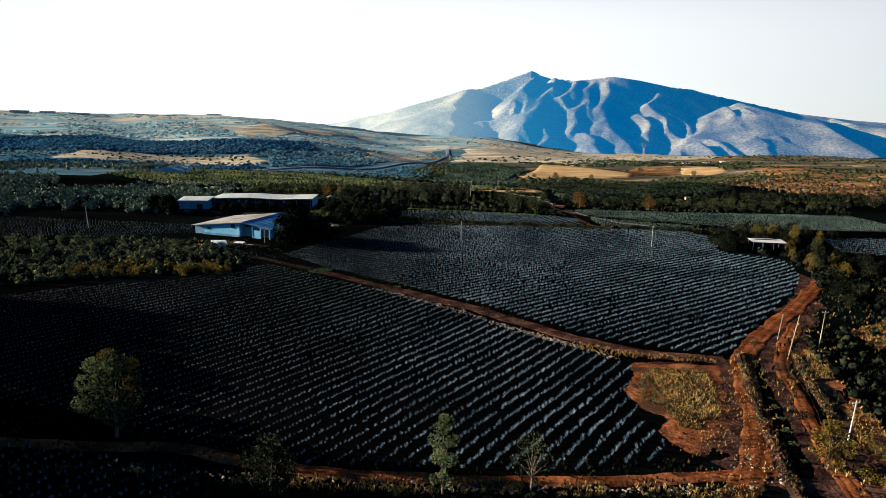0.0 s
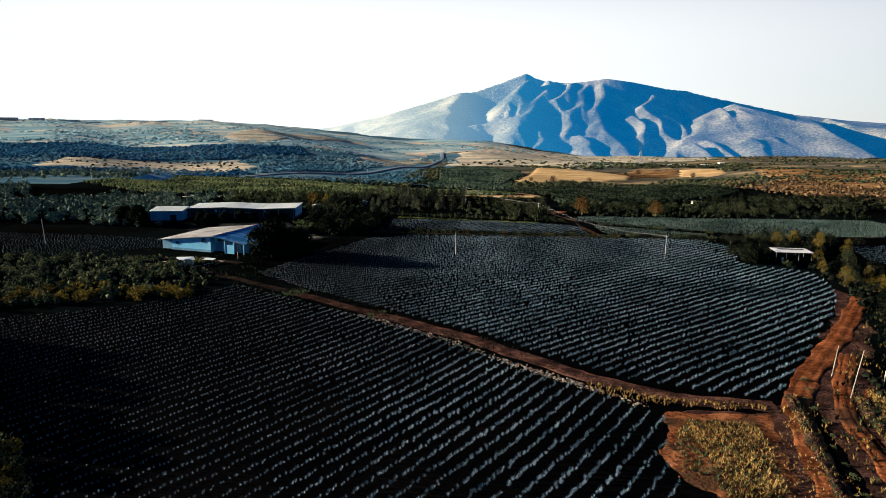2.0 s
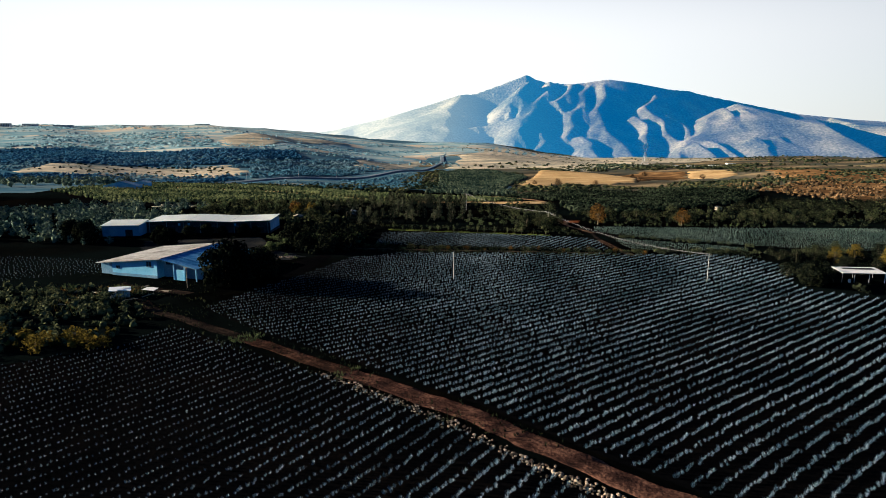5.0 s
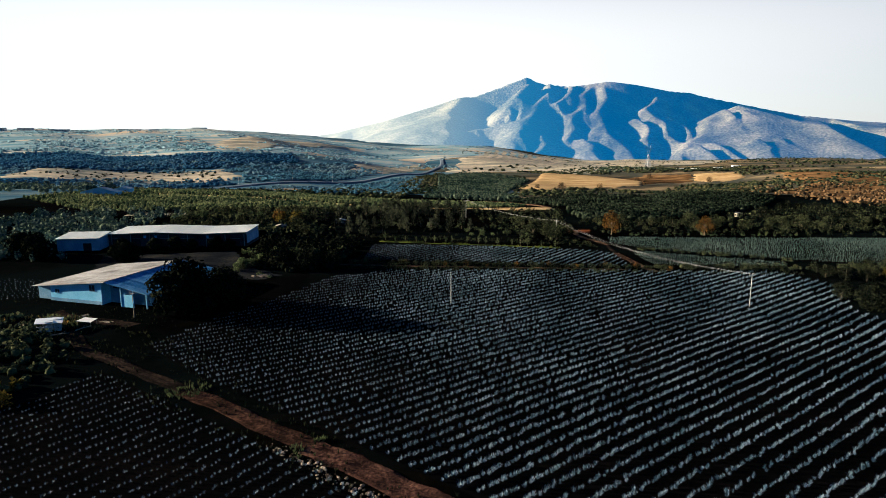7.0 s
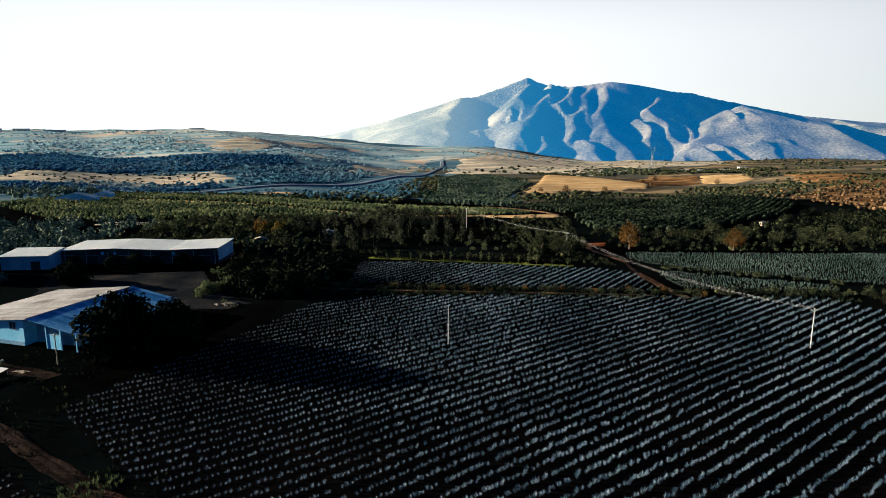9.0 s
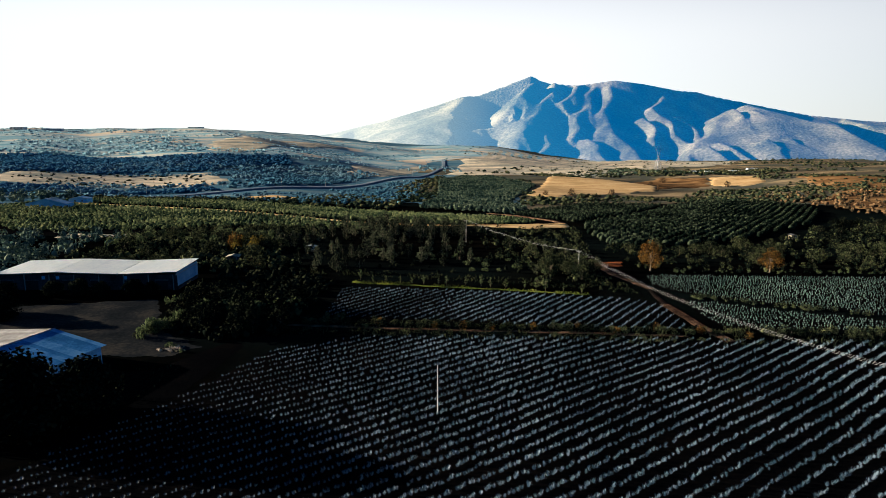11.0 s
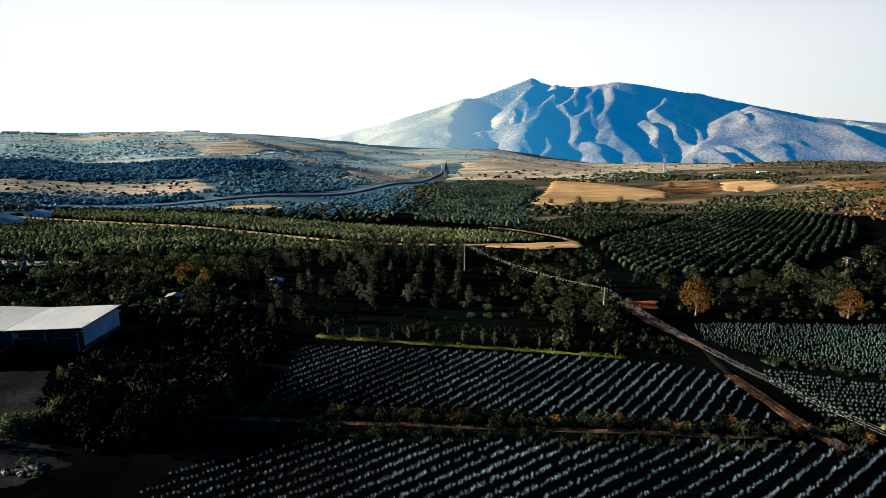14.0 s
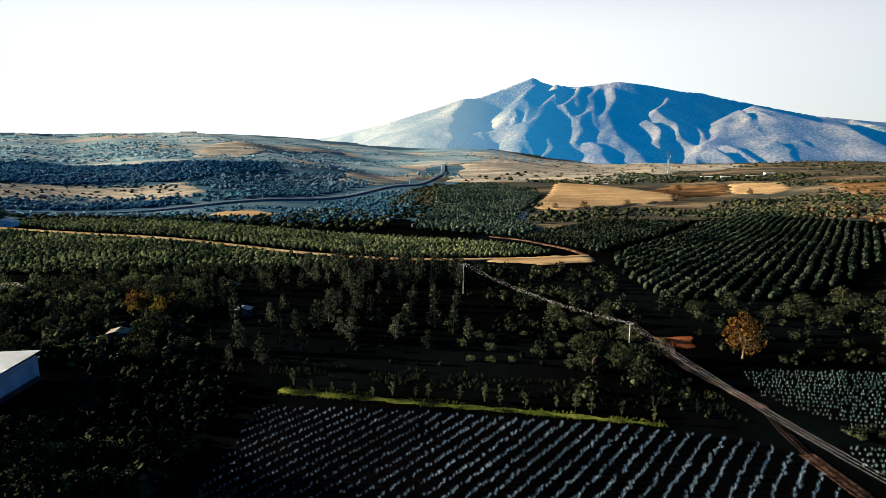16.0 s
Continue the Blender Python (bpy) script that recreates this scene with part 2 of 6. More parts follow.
# deep blue leaf colour carries both the air haze and the escarpment's shade
M_BELT = material("haze_blue_belt_leaf", [(0.012, 0.06, 0.115), (0.02, 0.08, 0.145), (0.04, 0.105, 0.165)], 0.003, 0.9, 0, 6, island=0.15, translucent=0.2)
M_FARCITRUS = material("far_orchard_leaf", [(0.0078, 0.0203, 0.0172), (0.0273, 0.0468, 0.0359), (0.0858, 0.109, 0.0702)], 0.03, 0.6, 0, 6, island=0.7)
# valley ground tinted blue to stand for the haze over it
M_VALLEY = material("valley_scrub_with_haze_blue", [(0.0204, 0.0655, 0.101), (0.041, 0.0936, 0.128), (0.103, 0.141, 0.142)], 0.012, 0.95, 0, 9, stretch=(0.45, 1.6, 1, 5))
M_PLAIN = material("dry_plain", [(0.0234, 0.025, 0.0218), (0.0702, 0.0562, 0.0359), (0.265, 0.195, 0.109)], 0.01, 0.95, 0, 9, stretch=(0.35, 1.8, 1, 4), patch=((0.0468, 0.0499, 0.039), 0.006, 0.47, 0.57))
# palest leaf colour, with the thickest haze painted in
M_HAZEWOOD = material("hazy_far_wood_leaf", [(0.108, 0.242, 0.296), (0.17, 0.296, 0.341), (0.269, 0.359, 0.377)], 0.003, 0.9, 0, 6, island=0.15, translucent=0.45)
M_RUSTSCRUB = material("rusty_scrub_leaf", [(0.0172, 0.0156, 0.0101), (0.0585, 0.039, 0.0218), (0.156, 0.0936, 0.0468)], 0.01, 0.85, 0, 8, island=0.8)
# shaded copy of the tree leaf: its black is shade, not pigment
M_DARKLEAF = material("shade_dark_leaf", [(0.00129, 0.00214, 0.00193), (0.00343, 0.00515, 0.00386), (0.0151, 0.018, 0.0103)], 0.12, 0.6, 0, 6, island=0.7, obj=0.3)
M_CITRUS = material("grey_green_orchard_leaf", [(0.00203, 0.00456, 0.00355), (0.00866, 0.0142, 0.00913), (0.0381, 0.0507, 0.0314)], 0.03, 0.55, 0, 6, island=0.9, translucent=0.2)
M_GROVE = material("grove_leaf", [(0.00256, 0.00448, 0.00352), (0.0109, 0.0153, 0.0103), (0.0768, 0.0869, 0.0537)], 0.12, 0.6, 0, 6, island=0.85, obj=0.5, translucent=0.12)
M_GLASS = material("window_glass", [(0.02, 0.03, 0.04), (0.04, 0.05, 0.06)], 0.4, 0.1, spec=0.6)
M_CONCRETE = material("concrete_pole", [(0.328, 0.32, 0.304), (0.437, 0.429, 0.406), (0.515, 0.507, 0.484)], 0.8, 0.85, 0.003, 8)
M_WOODPOST = material("grey_timber", [(0.156, 0.125, 0.0936), (0.25, 0.211, 0.164), (0.343, 0.296, 0.242)], 0.9, 0.9, 0.004, 8)
M_STEEL = material("galvanised_steel", [(0.172, 0.187, 0.203), (0.25, 0.265, 0.281), (0.328, 0.335, 0.343)], 0.6, 0.6, metal=0.4)
M_WIRE = material("aluminium_wire", [(0.39, 0.39, 0.39), (0.484, 0.484, 0.484)], 0.8, 0.4, metal=0.2)
M_CERAMIC = material("insulator", [(0.234, 0.156, 0.117), (0.312, 0.234, 0.172)], 2.0, 0.3)
# plateau fields and woods washed pale blue as haze
M_PLATEAU = material("far_fields_with_haze_tint", [(0.07, 0.175, 0.215), (0.17, 0.262, 0.285), (0.43, 0.385, 0.3)], 0.008, 0.95, 0, 7, stretch=(0.35, 2.0, 1, 6), patch=((0.429, 0.343, 0.25), 0.0035, 0.55, 0.64))
M_PALEGRASS = material("bleached_hill_grass", [(0.0936, 0.117, 0.109), (0.281, 0.25, 0.187), (0.53, 0.429, 0.296)], 0.02, 0.95, 0, 7, stretch=(0.5, 1.5, 1, 5))
M_HILLGRASS = material("dry_hill_grass", [(0.039, 0.0234, 0.0125), (0.125, 0.0663, 0.0281), (0.281, 0.164, 0.0702)], 0.008, 0.95, 0, 8, stretch=(0.6, 1.6, 1, 0))
# pale wall paint, the blue of its shade mixed in
M_BLUEWALL = material("pale_wall_with_blue_shade", [(0.16, 0.46, 0.68), (0.2, 0.54, 0.76), (0.28, 0.6, 0.8)], 0.25, 0.85, 0.004, 10)
M_TARP = material("white_tarp", [(0.546, 0.546, 0.53), (0.624, 0.624, 0.608)], 0.8, 0.6)
M_PALLET = material("bleached_crates", [(0.312, 0.312, 0.296), (0.452, 0.468, 0.468), (0.562, 0.577, 0.585)], 0.7, 0.8, 0.01, 6, obj=0.4)
M_TOWN = material("far_building_wall", [(0.468, 0.468, 0.468), (0.577, 0.569, 0.562), (0.64, 0.632, 0.624)], 0.02, 0.9, obj=0.3)

# ---------------------------------------------------------------- land form
rng = np.random.default_rng(7)

def smooth(a, b, v):
    s = np.clip((np.asarray(v, float) - a) / (b - a), 0, 1)
    return s * s * (3 - 2 * s)

MID_Y = [-6000, 300, 370, 430, 560, 700, 1000, 1500, 2500, 3600, 6000]
MID_Z = [0, 0, 1.8, 0.5, -5.5, -14, -32, -37, -70, -102, -102]
LEFT_Y = [-6000, 250, 300, 420, 600, 720, 850, 1000, 1400, 2000, 2700, 3500, 6000]
LEFT_Z = [0, 0.5, 1.2, 1.5, -1, -8, -20, -15, 2, 30, 56, 60, 60]
FAR_Y = [-6000, 1200, 1700, 2150, 2600, 3600, 6000]
FAR_Z = [0, 0, 6, 24, 52, 80, 80]

def land(x, y):
    """Height of the ground at x, y (numpy)."""
    x, y = np.asarray(x, float), np.asarray(y, float)
    ys = [y - 28, y - 10, y + 10, y + 28]
    mid = sum(np.interp(v, MID_Y, MID_Z) for v in ys) / 4
    left = sum(np.interp(v, LEFT_Y, LEFT_Z) for v in ys) / 4
    far = np.interp(y, FAR_Y, FAR_Z)
    d = np.maximum(np.abs(y - 150), 200)
    u = x / d
    wl = 1 - smooth(-0.42, -0.06, u)
    wf = 1 - smooth(0.0, 0.22, u)
    z = mid * (1 - wl) + left * wl + far * wf * (1 - wl)
    z = z + 14 * smooth(0.3, 0.6, u) * smooth(600, 1000, y)
    far_amount = smooth(500, 1200, np.hypot(x, y))
    z = z + far_amount * 5.0 * (np.sin(x * 0.008 + 1.3) * np.cos(y * 0.006) + 0.6 * np.sin(x * 0.019 + y * 0.013))
    return z

def mesh_from(name, verts, faces, mats, smooth_shade=False, index=None):
    """A mesh from numpy arrays of vertices and of triangles or quads."""
    me = bpy.data.meshes.new(name)
    verts, faces = np.asarray(verts, np.float32), np.asarray(faces, np.int32)
    n, k = faces.shape
    me.vertices.add(len(verts)); me.vertices.foreach_set("co", verts.ravel())
    me.loops.add(n * k); me.loops.foreach_set("vertex_index", faces.ravel())
    me.polygons.add(n)
    me.polygons.foreach_set("loop_start", np.arange(0, n * k, k, dtype=np.int32))
    me.polygons.foreach_set("loop_total", np.full(n, k, np.int32))
    me.polygons.foreach_set("use_smooth", np.full(n, smooth_shade))
    for m in (mats if isinstance(mats, (list, tuple)) else [mats]):
        me.materials.append(m)
    if index is not None:
        me.polygons.foreach_set("material_index", np.asarray(index, np.int32))
    me.update(calc_edges=True)
    return me

def part(name, bm, mat, parent, label=""):
    """Links a bmesh as one mesh object under a thing or a part."""
    me = bpy.data.meshes.new(name)
    bm.to_mesh(me); bm.free()
    me.materials.append(mat)
    ob = new(name, me)
    ob.parent = parent
    return tagged(ob, label)

def np_part(name, verts, faces, mat, parent, label="", smooth_shade=False):
    ob = new(name, mesh_from(name, verts, faces, mat, smooth_shade))
    ob.parent = parent
    return tagged(ob, label)

def box(bm, x0, x1, y0, y1, z0, z1, bevel=0.0):
    r = bmesh.ops.create_cube(bm, size=1, matrix=Matrix.Translation(((x0 + x1) / 2, (y0 + y1) / 2, (z0 + z1) / 2)) @ Matrix.Diagonal((x1 - x0, y1 - y0, z1 - z0, 1)))
    if bevel:
        bmesh.ops.bevel(bm, geom=list({e for v in r["verts"] for e in v.link_edges}), offset=bevel, segments=1, affect='EDGES')
    return bm

def rod(bm, a, b, r0, r1=None, seg=8):
    a, b = Vector(a), Vector(b)
    m = Matrix.Translation((a + b) / 2) @ (b - a).to_track_quat('Z', 'Y').to_matrix().to_4x4()
    bmesh.ops.create_cone(bm, cap_ends=True, segments=seg, radius1=r0, radius2=r0 if r1 is None else r1, depth=(b - a).length, matrix=m)
    return bm

def inside(poly, x, y):
    """Which of the points lie inside the polygon."""
    x, y = np.asarray(x), np.asarray(y)
    hit = np.zeros(x.shape, bool)
    for (x0, y0), (x1, y1) in zip(poly, poly[1:] + poly[:1]):
        if y0 != y1:
            hit ^= ((y0 > y) != (y1 > y)) & (x < (x1 - x0) * (y - y0) / (y1 - y0) + x0)
    return hit

def drape(name, poly, cell, lift, mat, label, category="ground", ragged=0.0):
    """A piece of ground cover that follows the land inside a polygon."""
    xs = np.arange(min(p[0] for p in poly) - cell, max(p[0] for p in poly) + cell, cell)
    ys = np.arange(min(p[1] for p in poly) - cell, max(p[1] for p in poly) + cell, cell)
    gx, gy = np.meshgrid(xs, ys)
    # an uneven outline: the sides cut into short pieces and shifted a little
    side = []
    for (x0, y0), (x1, y1) in zip(poly, poly[1:] + poly[:1]):
        k = max(1, int(math.hypot(x1 - x0, y1 - y0) / cell))
        side += [(x0 + (x1 - x0) * i / k, y0 + (y1 - y0) * i / k) for i in range(k)]
    edge = np.array(side)
    along_it = np.arange(len(edge))
    edge = edge + ragged * np.stack([np.sin(along_it * 0.71) + 0.6 * np.sin(along_it * 1.9 + 2), np.cos(along_it * 0.53 + 1) + 0.6 * np.sin(along_it * 2.3)], 1)
    keep = inside([tuple(p) for p in edge], gx + cell / 2, gy + cell / 2)
    keep[-1] = False; keep[:, -1] = False
    iy, ix = np.nonzero(keep)
    nx = len(xs)
    # corners on the rim slide onto the outline
    full = np.zeros((len(ys) + 1, len(xs) + 1), int)
    full[1:, 1:] = keep
    around = full[1:, 1:] + full[:-1, 1:] + full[1:, :-1] + full[:-1, :-1]
    ry, rx = np.nonzero((around > 0) & (around < 4))
    e1 = np.roll(edge, -1, axis=0)
    for i, j in zip(ry, rx):
        p = np.array([gx[i, j], gy[i, j]])
        d = e1 - edge
        u = np.clip(((p - edge) * d).sum(1) / np.maximum((d * d).sum(1), 1e-9), 0, 1)
        q = edge + d * u[:, None]
        best = q[np.argmin(((q - p) ** 2).sum(1))]
        gx[i, j], gy[i, j] = best
    rise = np.full(gx.shape, lift)
    rise[ry, rx] = min(lift, 0.02) if lift < 0.3 else -0.2
    v = np.stack([gx, gy, land(gx, gy) + rise], -1).reshape(-1, 3)
    a = iy * nx + ix
    ok = (iy < len(ys) - 1) & (ix < nx - 1)
    a = a[ok]
    q = np.stack([a, a + 1, a + nx + 1, a + nx], 1)
    used, inv = np.unique(q, return_inverse=True)
    ob = new(name, mesh_from(name, v[used], inv.reshape(q.shape), mat, True))
    return tagged(ob, label, category, kind="structure")

def sample(points, step):
    """Points along a smooth line through the given ones."""
    p = np.asarray(points, float)
    t = np.concatenate([[0], np.cumsum(np.hypot(*np.diff(p, axis=0).T))])
    s = np.linspace(0, t[-1], max(2, int(t[-1] / step)))
    out = np.stack([np.interp(s, t, p[:, i]) for i in (0, 1)], 1)
    k = max(1, int(len(out) * 0.04))
    for _ in range(2):
        pad = np.pad(out, ((k, k), (0, 0)), mode="edge")
        sm = np.stack([np.convolve(pad[:, i], np.ones(2 * k + 1) / (2 * k + 1), "valid") for i in (0, 1)], 1)
        sm[0], sm[-1] = out[0], out[-1]
        out = sm
    return out

def ribbon(name, points, width, lift, mat, label, category="track", wobble=0.25, step=2.0, crown=0.0):
    """A track or road laid along a line on the land."""
    c = sample(points, step)
    d = np.gradient(c, axis=0)
    d /= np.linalg.norm(d, axis=1)[:, None]
    nrm = np.stack([-d[:, 1], d[:, 0]], 1)
    cols = np.array([-1, -0.85, -0.55, -0.3, 0, 0.3, 0.55, 0.85, 1.0])
    depth = np.array([-0.6, 0.7, -0.8, 0.2, 1.0, 0.2, -0.8, 0.7, -0.6]) * 0.1 * (wobble > 0)
    walk_on = np.arange(len(c))[:, None] * step
    uneven = 0.5 * np.sin(walk_on * 0.31 + cols * 5) + 0.3 * np.sin(walk_on * 0.83 + cols * 9) + rng.normal(0, 0.18, (len(c), len(cols)))
    w = width / 2 * (1 + wobble * uneven * (np.abs(cols) > 0.8))
    off = cols[None] * w
    x = c[:, 0, None] + nrm[:, 0, None] * off
    y = c[:, 1, None] + nrm[:, 1, None] * off
    z = land(x, y) + lift + depth[None] + crown * (1 - cols ** 2)[None]
    if lift > 0.3:
        z[:, [0, -1]] = land(x, y)[:, [0, -1]] - 0.2
    n, k = x.shape
    a = (np.arange(n - 1)[:, None] * k + np.arange(k - 1)[None]).ravel()
    f = np.stack([a, a + k, a + k + 1, a + 1], 1)
    ob = new(name, mesh_from(name, np.stack([x, y, z], -1).reshape(-1, 3), f, mat, True))
    return tagged(ob, label, category, kind="structure")

# ---- the ground: one sheet to the horizon
def axis(dense0, dense1, step, low, high):
    mid = list(np.arange(dense0, dense1 + step, step))
    s, v = step, mid[-1]
    while v < high:
        s *= 1.06; v += s; mid.append(v)
    s, v = step, mid[0]
    while v > low:
        s *= 1.10; v -= s; mid.insert(0, v)
    return np.array(mid)

gx, gy = np.meshgrid(axis(-160, 160, 5, -4900, 4900), axis(60, 560, 5, -4900, 4900))
_n = gx.shape[1]
_a = (np.arange(gx.shape[0] - 1)[:, None] * _n + np.arange(_n - 1)[None]).ravel()
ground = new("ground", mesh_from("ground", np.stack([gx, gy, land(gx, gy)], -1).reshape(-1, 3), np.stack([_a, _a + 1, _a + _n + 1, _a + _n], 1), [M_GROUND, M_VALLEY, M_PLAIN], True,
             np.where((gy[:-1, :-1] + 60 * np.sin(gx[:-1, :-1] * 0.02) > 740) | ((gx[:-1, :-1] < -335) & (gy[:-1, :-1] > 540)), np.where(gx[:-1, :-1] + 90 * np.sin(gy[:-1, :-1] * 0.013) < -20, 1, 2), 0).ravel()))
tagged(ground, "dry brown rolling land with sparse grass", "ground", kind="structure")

# ---- the mountain
CREST_X = [-1500, -909, -575, -200, -33, 90, 300, 446, 560, 760, 1008, 1200, 1424, 1545, 1750, 1927, 2344, 2700, 3044, 4000]
CREST_Z = [-40, 45, 120, 230, 285, 300, 375, 432, 385, 362, 396, 372, 330, 322, 285, 250, 165, 128, 108, 60]
# spurs: ridge lines that run down from the crest, with the steepness of their sunward and lee flanks
SPURS = []
def spur(line, sunward=0.42, lee=0.62):
    SPURS.append((np.array(line, float), sunward, lee))
spur([(-20, 4560, 298), (-75, 4350, 189), (-140, 4185, 107), (-240, 4005, 28), (-295, 3860, -26)], 0.3, 0.48)
spur([(15, 4185, 132), (-70, 4010, 62), (-150, 3935, 22)], 0.8, 0.65)
spur([(450, 4495, 377), (360, 4335, 288), (285, 4250, 220)], 0.8, 0.58)
spur([(610, 4555, 381), (555, 4415, 306), (465, 4180, 197), (385, 4030, 142), (255, 4030, 115), (120, 4005, 72), (-50, 3915, 32), (-245, 3890, -7)], 1.0, 0.61)
spur([(335, 4000, 121), (360, 3870, 71), (295, 3745, 8), (275, 3610, -44), (235, 3460, -97)], 0.5, 0.77)
spur([(85, 3990, 58), (85, 3860, 13), (155, 3660, -39)], 0.4, 0.72)
spur([(480, 3805, 27), (475, 3710, -10), (400, 3565, -60), (335, 3455, -97)], 0.5, 0.77)
spur([(780, 4565, 381), (690, 4405, 298), (620, 4275, 235)], 0.95, 0.61)
spur([(890, 4555, 381), (840, 4450, 318), (790, 4265, 227), (710, 4145, 171), (670, 3965, 91), (625, 3855, 45)], 0.55, 0.65)
spur([(995, 4560, 395), (870, 4155, 182), (845, 3980, 104), (870, 3800, 27), (895, 3630, -38), (940, 3445, -101)], 0.55, 0.58)
spur([(685, 3775, 14), (740, 3675, -21), (730, 3455, -96)], 0.4, 0.72)
spur([(1365, 4565, 347), (1290, 4420, 280), (1185, 4230, 197)], 0.9, 0.65)
spur([(1195, 4235, 198), (1200, 4140, 154), (1230, 4040, 105), (1225, 3855, 30), (1245, 3715, -21), (1185, 3485, -91)], 0.6, 0.72)
spur([(1090, 4075, 132), (1110, 3985, 91), (1090, 3825, 27)], 0.6, 0.77)
spur([(1310, 4135, 140), (1365, 4050, 98), (1340, 3845, 20)], 0.5, 0.77)
spur([(1550, 4570, 321), (1495, 4460, 271), (1445, 4330, 215)], 1.0, 0.72)
spur([(-800, 4550, 60), (-820, 4200, 0), (-850, 3800, -80)], 0.3)
# small ribs on the face of the western foothill
RIBS = [[(1635, 4100, 196), (1635, 3980, 146), (1650, 3860, 88)], [(1385, 3640, -8), (1435, 3540, -44), (1490, 3400, -95)], [(1605, 3600, 18), (1650, 3500, -26)], [(1735, 4100, 190), (1775, 3920, 118)], [(1875, 3800, 66), (1890, 3650, 12)], [(1300, 3560, -20), (1330, 3420, -85)], [(1760, 3640, 20), (1800, 3480, -40)]]

def facet(x, y, p, q, r, drops):
    """A sloping face through three points that falls away steeply beyond each edge (x0, y0, x1, y1, slope)."""
    n = np.cross(np.subtract(q, p), np.subtract(r, p))
    z = p[2] - (n[0] * (x - p[0]) + n[1] * (y - p[1])) / n[2]
    for x0, y0, x1, y1, slope in drops:
        d = math.hypot(x1 - x0, y1 - y0)
        out = ((x1 - x0) * (y - y0) - (y1 - y0) * (x - x0)) / d
        z = z - slope * (np.sqrt(np.maximum(out, 0) ** 2 + 400.0) - 20.0)
    return z

def tent(x, y, z, line, sunward, lee):
    """Raises z to a ridge along the line, with a slope on either side."""
    best = np.full(x.shape, -1e4)
    wind = 14 * np.sin(y * 0.018 + line[0, 0])
    for a, b in zip(line, line[1:]):
        d = b[:2] - a[:2]
        u = np.clip(((x + wind - a[0]) * d[0] + (y - a[1]) * d[1]) / (d @ d), 0, 1)
        px, py = a[0] + d[0] * u, a[1] + d[1] * u
        off = np.hypot(x + wind - px, y - py)
        slope = np.where(x + wind < px, sunward, lee)
        best = np.maximum(best, a[2] + (b[2] - a[2]) * u - slope * (np.sqrt(off * off + 14.0 ** 2) - 14.0))
    return np.maximum(z, best) + 5 * np.exp(-np.abs(z - best) / 9)

def mountain_height(x, y):
    yc = 4560 + 60 * np.sin(x * 0.004)
    t = (yc - y) / 1000.0
    crest = np.interp(x, CREST_X, CREST_Z)
    foot = -130.0
    z = foot + (crest - foot) * np.clip(1 - np.abs(t) * np.where(t > 0, 0.9, 1.25), 0, 1) ** 2.6
    for line, sunward, lee in SPURS:
        z = tent(x, y, z, line, sunward, lee)
    # two broad foothills before the western end; their faces look towards the valley
    wave = 14 * np.sin(x * 0.011 + y * 0.006) * np.cos(x * 0.004 - y * 0.009)
    hill = facet(x + 1.5 * wave, y, (1605, 4150, 180), (1165, 3480, -117), (1700, 3280, -121), ((1165, 3480, 1605, 4150, 0.9), (1605, 4150, 2015, 4220, 0.6), (2015, 4220, 2070, 3600, 0.7))) + wave
    low = facet(x, y, (2305, 4250, 142), (2160, 3700, -51), (2500, 3300, -121), ((2330, 3700, 2475, 4250, 1.6), (2305, 4250, 3200, 4300, 0.5))) + wave
    for line in RIBS:
        hill = tent(x, y, hill, np.array(line, float), 0.6, 1.1)
    for more in (hill, low):
        z = np.maximum(z, more) + 6 * np.exp(-np.abs(z - more) / 12)
    return z

def under_crest(x, y, z):
    """Keeps every spur under the skyline of the crest."""
    yc = 4560 + 60 * np.sin(x * 0.004)
    k = y / 4560.0
    cap = 53 + (np.interp(x / k, CREST_X, CREST_Z) - 53) * k - 0.05 * np.maximum(yc - y - 25, 0)
    return np.minimum(z, cap)

mx, my = np.meshgrid(np.linspace(-1500, 3900, 400), np.linspace(3250, 4900, 170))
mz = mountain_height(mx, my)
_gul = np.zeros_like(mz)
for i in range(mx.shape[0]):
    for j in range(mx.shape[1]):
        _gul[i, j] = 0.7 * noise.fractal((mx[i, j] * 0.006, my[i, j] * 0.0035, 3.1), 1.0, 2.1, 4) + 1.6 * noise.noise((mx[i, j] * 0.0032, my[i, j] * 0.0016, 7.7))
mz = under_crest(mx, my, mz + 9 * _gul * smooth(3300, 3700, my) * (1 - 0.8 * smooth(4300, 4520, my)))
_n = mx.shape[1]
_a = (np.arange(mx.shape[0] - 1)[:, None] * _n + np.arange(_n - 1)[None]).ravel()
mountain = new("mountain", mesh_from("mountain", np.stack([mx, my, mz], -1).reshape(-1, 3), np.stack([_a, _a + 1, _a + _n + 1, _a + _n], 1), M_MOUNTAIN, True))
tagged(mountain, "ridged scrub-covered mountain behind the valley, blue haze added as glow", "mountain", kind="structure")

# ---------------------------------------------------------------- fields, tracks
FIELD_FRONT = [(37.5, 137), (36, 132), (33, 119), (33, 108), (34.5, 101), (31, 96), (15, 92), (-26, 91), (-60, 101), (-120, 118), (-165, 150), (-122, 185), (-97, 197), (-79, 210), (-74, 225), (-55, 212), (-26, 193), (-3, 175), (16, 156.5), (28, 147)]
FIELD_MAIN = [(-72, 240), (-50, 221), (-20, 200), (4, 182), (23, 164), (35, 154), (54, 147), (62, 145), (108, 206), (116, 218), (122.5, 230), (128.5, 246), (130, 258), (125, 263), (113, 268), (111, 278), (117, 290), (121, 306), (112, 322), (51, 323), (0, 322), (-27, 321), (-44, 309), (-53, 285), (-64, 262)]
